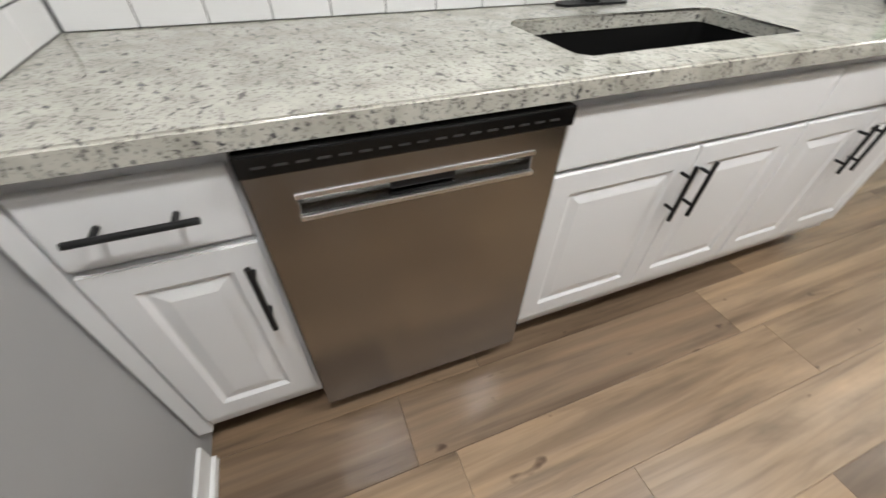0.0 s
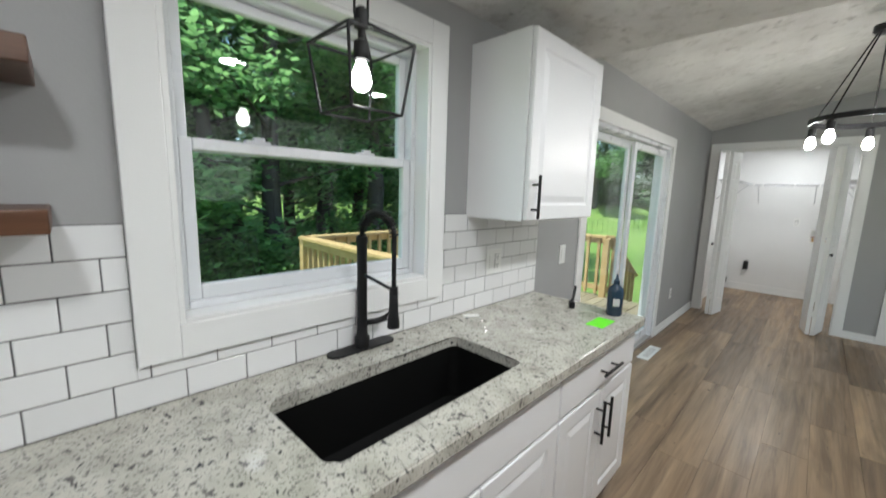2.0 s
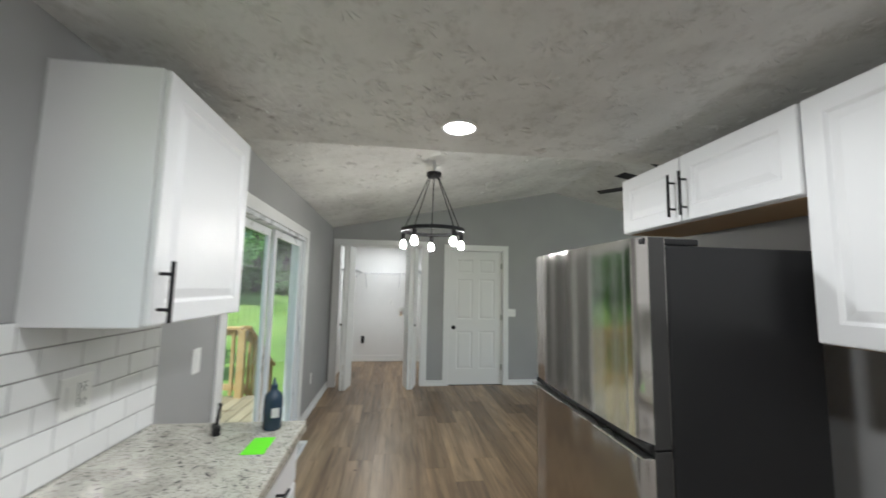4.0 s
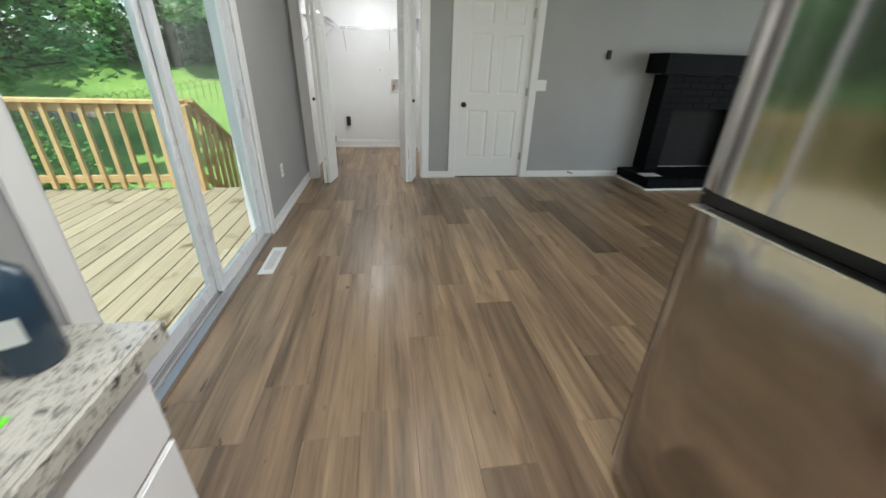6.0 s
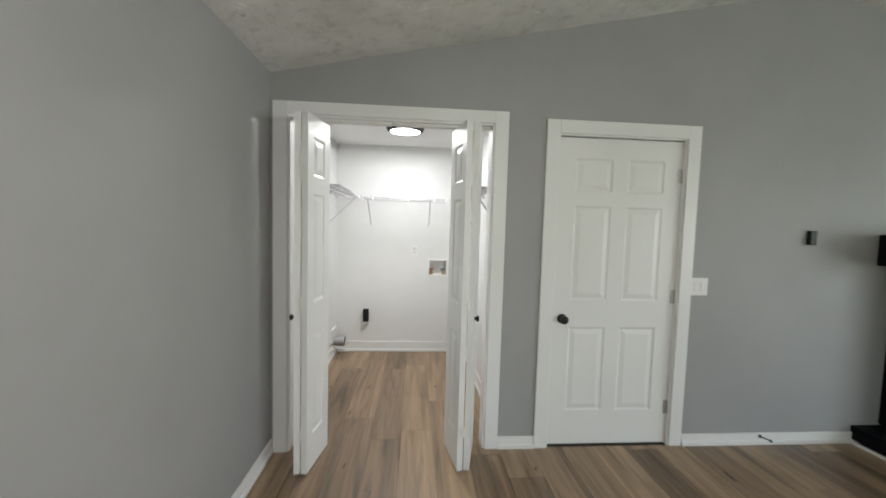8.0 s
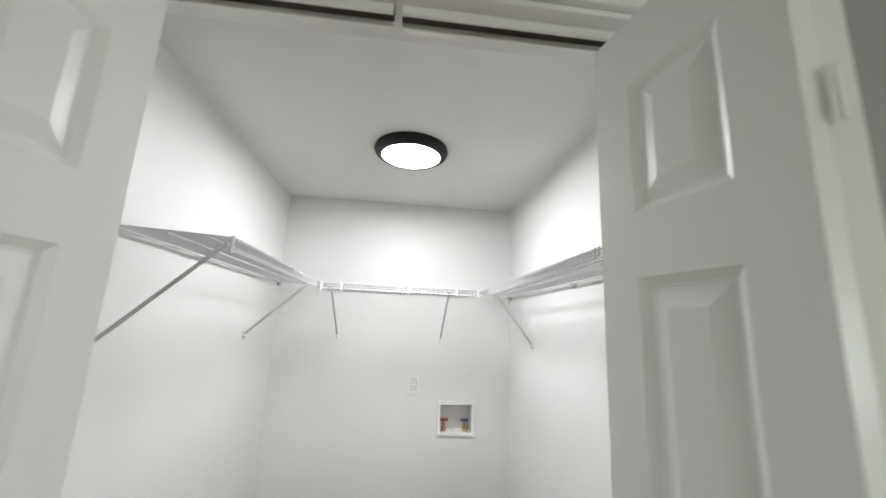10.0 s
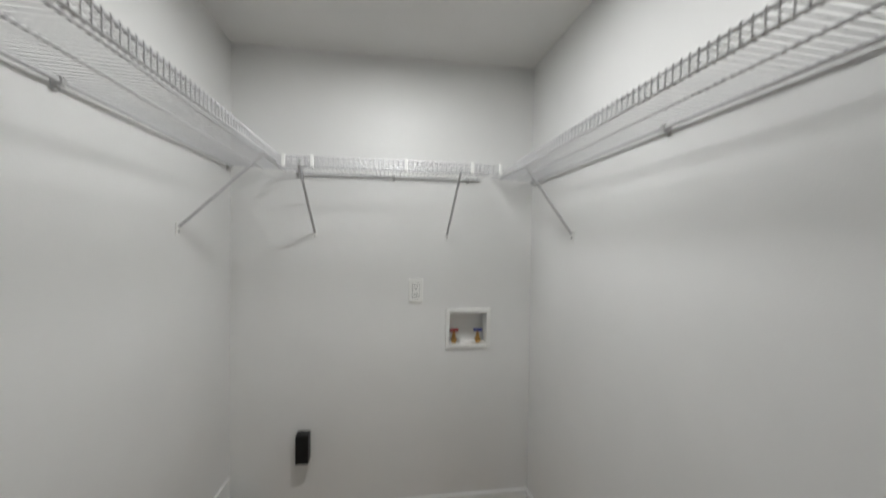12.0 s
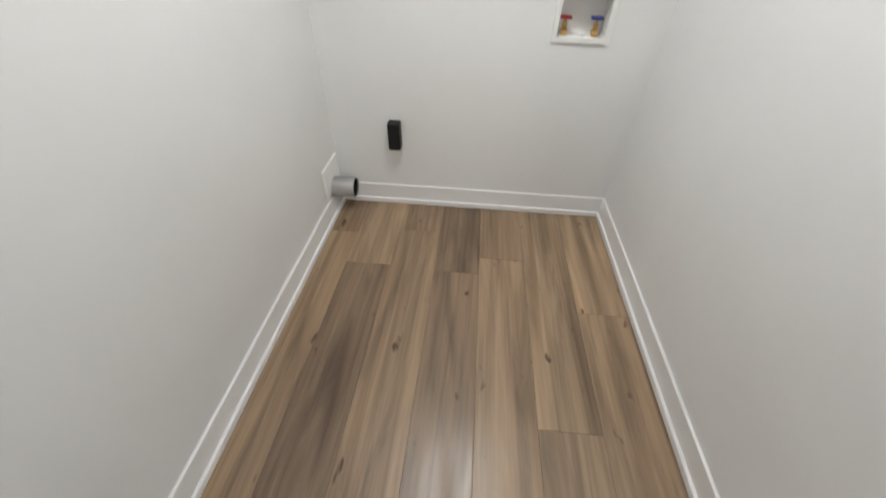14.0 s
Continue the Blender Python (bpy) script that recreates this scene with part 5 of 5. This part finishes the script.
def tube(bm, r, ys, cx, cz):
    rings = [[bm.verts.new((cx + r * math.cos(math.tau * k / 28), y, cz + r * math.sin(math.tau * k / 28))) for k in range(28)] for y in ys]
    for a, b in zip(rings, rings[1:]):
        for k in range(28):
            bm.faces.new((a[k], a[(k + 1) % 28], b[(k + 1) % 28], b[k]))
    return rings


bm = B()
outer = tube(bm, 0.052, (LYL - 0.012, LYL - 0.06, LYL - 0.128), 8.325, 0.158)[-1]
inner = tube(bm, 0.050, (LYL - 0.128, LYL - 0.120), 8.325, 0.158)[0]
for k in range(28):
    bm.faces.new((outer[k], outer[(k + 1) % 28], inner[(k + 1) % 28], inner[k]))
for y in (0.030, 0.045):
    tube(bm, 0.0532, (LYL - y, LYL - y - 0.005), 8.325, 0.158)
part("pipe", bm, GALV, t, smooth=True)
# bore blackened to stand for the shade inside the pipe
bm = B()
bm.faces.new(tube(bm, 0.0498, (LYL - 0.121, LYL - 0.02), 8.325, 0.158)[-1])
part("bore", bm, SOOT_SHADE, t, "inside of the duct, its shade painted black", True)


# ---- outside ----
def ground_z(x, y):
    d = math.hypot(max(0, x - 6.6), max(0, y - 4.9))
    u = min(1, max(0, (d - 1.5) / 20))
    return -0.95 + 2.6 * u * u * (3 - 2 * u) + 0.06 * math.sin(x * 0.7) * math.cos(y * 0.6)


bm = B()
axis_x = [-900, -300, -100, -40] + [x * 1.5 for x in range(-14, 35)] + [70, 120, 300, 900]
axis_y = [-900, -300, -100, -30, -12, -6, 0] + [y * 1.5 for y in range(1, 32)] + [65, 120, 300, 900]
grid = [[bm.verts.new((x, y, ground_z(x, y) if abs(x) < 400 and y < 400 else 0)) for y in axis_y] for x in axis_x]
for i in range(len(axis_x) - 1):
    for j in range(len(axis_y) - 1):
        bm.faces.new((grid[i][j], grid[i + 1][j], grid[i + 1][j + 1], grid[i][j + 1]))
structure("ground", bm, GROUND, "rising green backyard lawn with bare patches", "lawn", True)

# deck
DX0, DX1, DKY0, DKY1, DKZ = 2.63, 6.37, YW + 0.14, 4.80, -0.06
bm = B()
box(bm, DX0 + 0.02, DX1 - 0.02, DKY0 + 0.01, DKY0 + 0.05, -0.32, -0.095)
for k in range(8):
    x = DX0 + 0.1 + k * (DX1 - DX0 - 0.24) / 7
    box(bm, x, x + 0.04, DKY0 + 0.05, DKY1 - 0.06, -0.28, -0.095)
box(bm, DX0 + 0.02, DX1 - 0.02, DKY1 - 0.06, DKY1 - 0.02, -0.32, -0.095)
for x in (DX0 + 0.1, (DX0 + DX1) / 2, DX1 - 0.2):
    for y in (DKY0 + 0.2, DKY1 - 0.2):
        box(bm, x, x + 0.09, y, y + 0.09, -1.2, -0.28)
deck = structure("deck", bm, RAIL, "weathered pine deck outside the slider", "deck")


def railing(name, p, q, z0, label, group="deck railings", drop=0.0, gap=0.165):
    """Pine railing from p to q with cap, two rails and square balusters."""
    (x0, y0), (x1, y1) = p, q
    L = math.hypot(x1 - x0, y1 - y0)
    t = thing(name, ((x0 + x1) / 2, (y0 + y1) / 2, z0), label, "railing", group)
    m = Matrix.Translation((x0, y0, z0)) @ pose(0, 0, 0, 0, 0, math.degrees(math.atan2(y1 - y0, x1 - x0)))
    shear = Matrix.Identity(4)
    shear[2][0] = -drop
    m = m @ shear
    for nm, w, h0, h1 in (("cap", 0.070, 0.900, 0.936), ("top_rail", 0.020, 0.815, 0.899), ("bottom_rail", 0.020, 0.085, 0.165)):
        bm = B()
        off = 0 if nm == "cap" else 0.012
        box(bm, -0.02, L + 0.02, off - w, off + w, h0, h1, 0.003, 2, m)
        part(nm, bm, RAIL, t)
    n = int(L / gap)
    for k in range(n):
        u = (k + 0.5) * L / n
        bm = B()
        box(bm, u - 0.020, u + 0.020, -0.049, -0.009, 0.03, 0.897, 0, 2, m)
        part("baluster", bm, RAIL, t)
    return t


def post(x, y, z0):
    bm = B()
    box(bm, x - 0.045, x + 0.045, y - 0.045, y + 0.045, z0 - 0.9, z0 + 0.898, 0.004)
    tagged(solid("deck_post", bm, RAIL), "square pine deck railing post", "post", "deck posts")


railing("deck_railing", (DX0, DKY0 + 0.05), (DX0, DKY1), DKZ, "new pine deck railing with square balusters", gap=0.13)
railing("deck_railing", (DX0, DKY1), (DX1 - 0.02, DKY1), DKZ, "new pine deck railing with square balusters")
railing("deck_railing", (DX1 - 0.02, DKY1 - 0.03), (DX1 - 0.02, 2.60), DKZ, "new pine deck railing with square balusters")
railing("stair_railing", (DX1 + 0.05, 2.56), (DX1 + 1.25, 2.56), DKZ, "pine stair railing sloping down to the lawn", "deck railings", 0.62)
for x, y in ((DX1 - 0.06, 2.565), (DX1 - 0.02, DKY1), (DX0, DKY1), (4.55, DKY1)):
    post(x, y, DKZ)
st = thing("deck_stairs", (7.1, 2.1, -0.6), "pine steps from the deck to the lawn", "stairs")
for k in range(4):
    bm = B()
    box(bm, DX1 + 0.02 + k * 0.27, DX1 + 0.31 + k * 0.27, 1.64, 2.50, DKZ - 0.21 - k * 0.185, DKZ - 0.172 - k * 0.185, 0.003)
    part("tread", bm, DECK, st)
bm = B()
for y in (1.66, 2.44):
    vs = [bm.verts.new((x, yy, z)) for yy in (y, y + 0.04) for x, z in ((DX1 + 0.02, -0.10), (DX1 + 1.2, -0.95), (DX1 + 1.0, -1.1), (DX1 + 0.02, -0.4))]
    bm.faces.new(vs[:4]), bm.faces.new(vs[4:][::-1])
    for i in range(4):
        bm.faces.new((vs[i], vs[(i + 1) % 4], vs[4 + (i + 1) % 4], vs[4 + i]))
part("stringer", bm, RAIL, st)

# wire garden fence
gf = thing("garden_fence", (13.0, 7.0, ground_z(13, 7)), "low dark wire garden edging fence with hooped tops", "fence")
bm = B()
prev = None
for k in range(46):
    u = k / 45
    x, y = 10.2 + 7.5 * u, 9.2 - 4.2 * u + 0.5 * math.sin(u * 4)
    z = ground_z(x, y)
    rod(bm, (x, y, z), (x, y, z + 0.62), 0.006, seg=4)
    if prev:
        for h in (0.2, 0.5):
            rod(bm, (prev[0], prev[1], prev[2] + h), (x, y, z + h), 0.004, seg=4)
        mid = ((x + prev[0]) / 2, (y + prev[1]) / 2, (z + prev[2]) / 2 + 0.72)
        rod(bm, (prev[0], prev[1], prev[2] + 0.62), mid, 0.005, seg=4)
        rod(bm, mid, (x, y, z + 0.62), 0.005, seg=4)
    prev = (x, y, z)
part("wires", bm, BLACK, gf)


# trees
def leaves_mesh(name, clumps, per, size, mat, seed):
    """Many small folded leaves gathered round clump centres."""
    r = random.Random(seed)
    vs, fs = [], []
    for cx, cy, cz, cr in clumps:
        for _ in range(per):
            d = Vector((r.gauss(0, 1), r.gauss(0, 1), r.gauss(0, 0.7)))
            d = d.normalized() * cr * (r.random() ** 0.45)
            p = Vector((cx, cy, cz)) + d
            a = r.uniform(0, math.tau)
            s = size * r.uniform(0.6, 1.35)
            ax = Vector((math.cos(a), math.sin(a), r.uniform(-0.7, 0.25))).normalized()
            side = ax.cross(Vector((r.uniform(-0.5, 0.5), r.uniform(-0.5, 0.5), 1))).normalized()
            i = len(vs)
            vs += [p, p + ax * s * 0.5 + side * s * 0.3, p + ax * s, p + ax * s * 0.5 - side * s * 0.3]
            fs.append((i, i + 1, i + 2, i + 3))
    me = bpy.data.meshes.new(name)
    me.from_pydata(vs, [], fs)
    me.materials.append(mat)
    return me


def make_tree(place, height, crown_r, base, seed, per, label, size=0.17):
    r = random.Random(seed)
    t = thing("tree", place, label, "tree", "backyard trees")
    bm = B()
    pts, x, y = [], 0, 0
    for k in range(6):
        pts.append(Vector((x, y, height * 0.9 * k / 5 - (0.3 if k == 0 else 0))))
        x, y = x + r.uniform(-0.18, 0.18), y + r.uniform(-0.18, 0.18)
    for k in range(5):
        rod(bm, pts[k], pts[k + 1], 0.022 * height * (1 - k / 5.6), 0.022 * height * (1 - (k + 1) / 5.6), 9, False)
    clumps = []
    for k in range(16):
        h = base + (height - base) * (k + 0.5) / 16
        a = k * 2.4 + r.uniform(-0.4, 0.4)
        reach = crown_r * (1.0 - 0.65 * ((h - base) / (height - base)) ** 1.6) * r.uniform(0.6, 1.1)
        u = min(4.99, h / (height * 0.9) * 5)
        q = pts[int(u)].lerp(pts[int(u) + 1], u - int(u))
        tip = q + Vector((math.cos(a) * reach, math.sin(a) * reach, r.uniform(-0.1, 0.6)))
        rod(bm, q - Vector((0, 0, 0.2)), tip, 0.05, 0.012, 5, False)
        for f in (0.45, 0.75, 1.0):
            c = q.lerp(tip, f) + Vector((r.uniform(-0.4, 0.4), r.uniform(-0.4, 0.4), r.uniform(-0.3, 0.3)))
            clumps.append((*c, r.uniform(0.45, 0.9)))
    tr = solid("trunk", bm, BARK, True)
    tr.parent = t
    cr = new("crown", leaves_mesh("crown", clumps, per, size, LEAF, seed))
    cr.parent = t
    return t


def make_bush(place, rad, seed, label):
    r = random.Random(seed)
    t = thing("bush", place, label, "bush", "undergrowth")
    bm = B()
    clumps = []
    for k in range(14):
        a, e = r.uniform(0, math.tau), r.uniform(0.25, 1.4)
        tip = Vector((math.cos(a) * rad * math.cos(e), math.sin(a) * rad * math.cos(e), rad * math.sin(e) * 1.1))
        rod(bm, (0, 0, -0.1), tip, 0.018, 0.006, 4, False)
        clumps.append((*(tip * 0.85), rad * 0.42))
    s = solid("stems", bm, BARK)
    s.parent = t
    c = new("foliage", leaves_mesh("foliage", clumps, 120, 0.11, BUSH, seed))
    c.parent = t
    return t


kinds = [make_tree((0, 0, 0), 11 + k, 3.0 + 0.3 * k, 1.6 + 0.9 * (k % 3), 20 + k, 260, "tall broadleaf tree in full green leaf at the wood's edge") for k in range(4)]
kinds += [make_tree((0, 0, 0), 9 + k, 3.2, 0.3, 40 + k, 300, "leafy young tree with foliage down to the grass", 0.2) for k in range(2)]
bushes = [make_bush((0, 0, 0), 1.1 + 0.25 * k, 50 + k, "dense green bush at the edge of the lawn") for k in range(3)]
rt = random.Random(12)
spots = []
for k in range(18):
    spots.append((-5 + 12.5 * (k % 9) / 8 + rt.uniform(-0.6, 0.6), 9.2 + 3.0 * (k // 9) + rt.uniform(-0.9, 0.9)))
for k in range(45):
    a = radians(2 + 70 * (k % 15) / 14 + 2.5 * (k // 15) + rt.uniform(-1.5, 1.5))
    d = 20 + 4 * (k // 15) + rt.uniform(-1.5, 1.5)
    spots.append((3 + d * math.cos(a), 2 + d * math.sin(a)))
spots += [(8.6, 11.5), (9.2, 8.1), (11.5, 12.6)]
for i, (x, y) in enumerate(spots):
    m = pose(x, y, ground_z(x, y), 0, 0, rt.uniform(0, 360))
    if i < 6:
        kinds[i].matrix_basis = m
    else:
        copy_thing(kinds[i % 6 if i < 18 else (4, 5, 1)[i % 3]], m)
spots = []
for k in range(20):
    spots.append((-3.5 + 11 * k / 19 + rt.uniform(-0.4, 0.4), 7.2 + rt.uniform(-0.5, 1.0)))
for k in range(24):
    a = radians(2 + 70 * k / 23)
    d = 19.5 + rt.uniform(-1, 1.5)
    spots.append((3 + d * math.cos(a), 2 + d * math.sin(a)))
spots += [(8.0, 6.6), (8.8, 7.6), (10.2, 8.7)]
for i, (x, y) in enumerate(spots):
    m = pose(x, y, ground_z(x, y) - 0.1, 0, 0, rt.uniform(0, 360))
    if i < 3:
        bushes[i].matrix_basis = m
    else:
        copy_thing(bushes[i % 3], m)

# ---- pieces: tiles, bricks, deck boards, floor planks ----
def piece(cache, name, sx, sy, sz, bev, mat):
    """The shared mesh of a piece of that size, its corner at the origin."""
    key = (name, round(sx, 3), round(sy, 3), round(sz, 3))
    if key not in cache:
        bm = B()
        v = [bm.verts.new((x, y, z)) for x in (0, sx) for y in (0, sy) for z in (0, sz)]
        fs = [bm.faces.new([v[i] for i in q]) for q in ((0, 1, 3, 2), (4, 6, 7, 5), (0, 4, 5, 1), (2, 3, 7, 6), (0, 2, 6, 4), (1, 5, 7, 3))]
        if bev:
            bmesh.ops.bevel(bm, geom=list(bm.edges), offset=bev, segments=1, affect="EDGES")
        bmesh.ops.recalc_face_normals(bm, faces=bm.faces)
        me = bpy.data.meshes.new(name)
        bm.to_mesh(me)
        bm.free()
        me.materials.append(mat)
        cache[key] = me
    return cache[key]


cache = {}


def lay(name, parent, x, y, z, sx, sy, sz, bev, mat, turn=0.0):
    ob = new(name, piece(cache, name, sx, sy, sz, bev, mat))
    ob.parent = parent
    ob.matrix_basis = pose(x, y, z, 0, 0, turn)
    return ob


TH, TW, G = 0.0757, 0.1435, 0.0030
bm = B()
for x0, x1, z0, z1 in ((XL + 0.0085, WX0 - 0.0885, 0.9155, 1.370), (WX0 - 0.0885, WX1 + 0.0885, 0.9155, 1.0265), (WX1 + 0.0885, 2.432, 0.9155, 1.370)):
    box(bm, x0, x1, YW - 0.004, YW, z0, z1)
back_n = structure("backsplash_north", bm, GROUT_GAP, "glossy white subway tile backsplash with grey grout", "tiles")
for r in range(6):
    z = 0.917 + r * TH
    x = -0.1775 if r % 2 else -0.2495
    while x < 2.432:
        a, b = max(x, XL + 0.009), min(x + TW - G, 2.431)
        z1 = z + TH - G
        runs = [(a, b, z, z1)]
        wa, wb, wz = WX0 - 0.0895, WX1 + 0.0895, 1.0255
        if z1 > wz and b > wa and a < wb:
            runs = [(a, wa, z, z1), (wb, b, z, z1)] + ([(max(a, wa), min(b, wb), z, wz)] if z < wz - 0.01 else [])
        for p, q, s, u in runs:
            if q - p > 0.008:
                lay("tile", back_n, p, YW - 0.008, s, q - p, 0.0045, u - s, 0.0016, TILE)
        x += TW
bm = B()
box(bm, XL, XL + 0.004, 0.86, YW - 0.0085, 0.9155, 1.370)
back_w = structure("backsplash_west", bm, GROUT_GAP, "white subway tile on the counter's end wall", "tiles")
for r in range(6):
    z = 0.917 + r * TH
    y = 0.862 - (TW / 2 if r % 2 else 0)
    while y < YW - 0.01:
        a, b = max(y, 0.862), min(y + TW - G, YW - 0.010)
        if b - a > 0.008:
            lay("tile", back_w, XL + 0.0035, a, z, 0.0045, b - a, TH - G, 0.0016, TILE)
        y += TW

# fireplace bricks
BH, BW = 0.072, 0.215
rb = random.Random(8)
for r in range(15):
    z = 0.140 + r * 0.0745
    y = -2.745 + (BW / 2 if r % 2 else 0)
    while y > -4.10:
        a, b = min(y, -2.742), max(y - BW + 0.005, -4.098)
        spans = [(a, b)]
        if z + BH < 0.905:
            spans = [(a, max(b, -2.928)), (min(a, -3.862), b)]
        for p, q in spans:
            if p - q > 0.02:
                lay("brick", surround, FX + rb.uniform(-0.0015, 0.001), q, z, 0.02, p - q, min(BH, 1.248 - z) - 0.002, 0.003, FPAINT)
        y -= BW
for i in range(3):
    y = -2.532 - (0.1 if i % 2 else 0)
    if i % 2:
        lay("brick", hearth, 5.893 + i * 0.136, -2.626, 0.121, 0.13, 0.094, 0.014, 0.003, FPAINT)
    while y > -4.0:
        q = max(y - 0.21 + 0.006, -4.018)
        lay("brick", hearth, 5.893 + i * 0.136, q, 0.121, 0.13, y - q, 0.014, 0.003, FPAINT)
        y -= 0.21
y = -2.532
while y > -4.0:
    q = max(y - 0.21 + 0.006, -4.018)
    lay("brick", hearth, 5.884, q, 0.034, 0.012, y - q, 0.082, 0.003, FPAINT)
    y -= 0.21

# deck boards
y = DKY0 + 0.005
k = 0
rd = random.Random(5)
while y < DKY1 + 0.08:
    lay("board", deck, DX0 - 0.02, y, DKZ - 0.034, DX1 - DX0 + 0.05, 0.138, 0.034, 0.003, DECK)
    y += 0.147
    k += 1

# floor planks: rows along x with their end joints
PW, PL, Y0 = 0.2135, 1.25, 0.005
PHASE = {-6: 0.58, -5: 0.25, -1: 1.245, 0: 0.224, 1: 0.965, 2: 0.52, 3: 0.41, 4: 0.695, 5: 0.425, 6: 0.647}
rp = random.Random(3)
for row in range(-26, 7):
    y0, y1 = Y0 + row * PW, Y0 + (row + 1) * PW
    y1 = min(y1, YW + 0.05)
    x = PHASE.get(row, rp.uniform(0, PL)) - 3 * PL
    end = LX1 if y1 > LYR else XE
    while x < end:
        a, b = max(x, -2.6), min(x + PL, end)
        if b - a > 0.02:
            lay("plank", floor, a + 0.0004, y0 + 0.0004, -0.006, b - a - 0.0008, y1 - y0 - 0.0008, 0.006, 0.0006, PLANK)
        x += PL
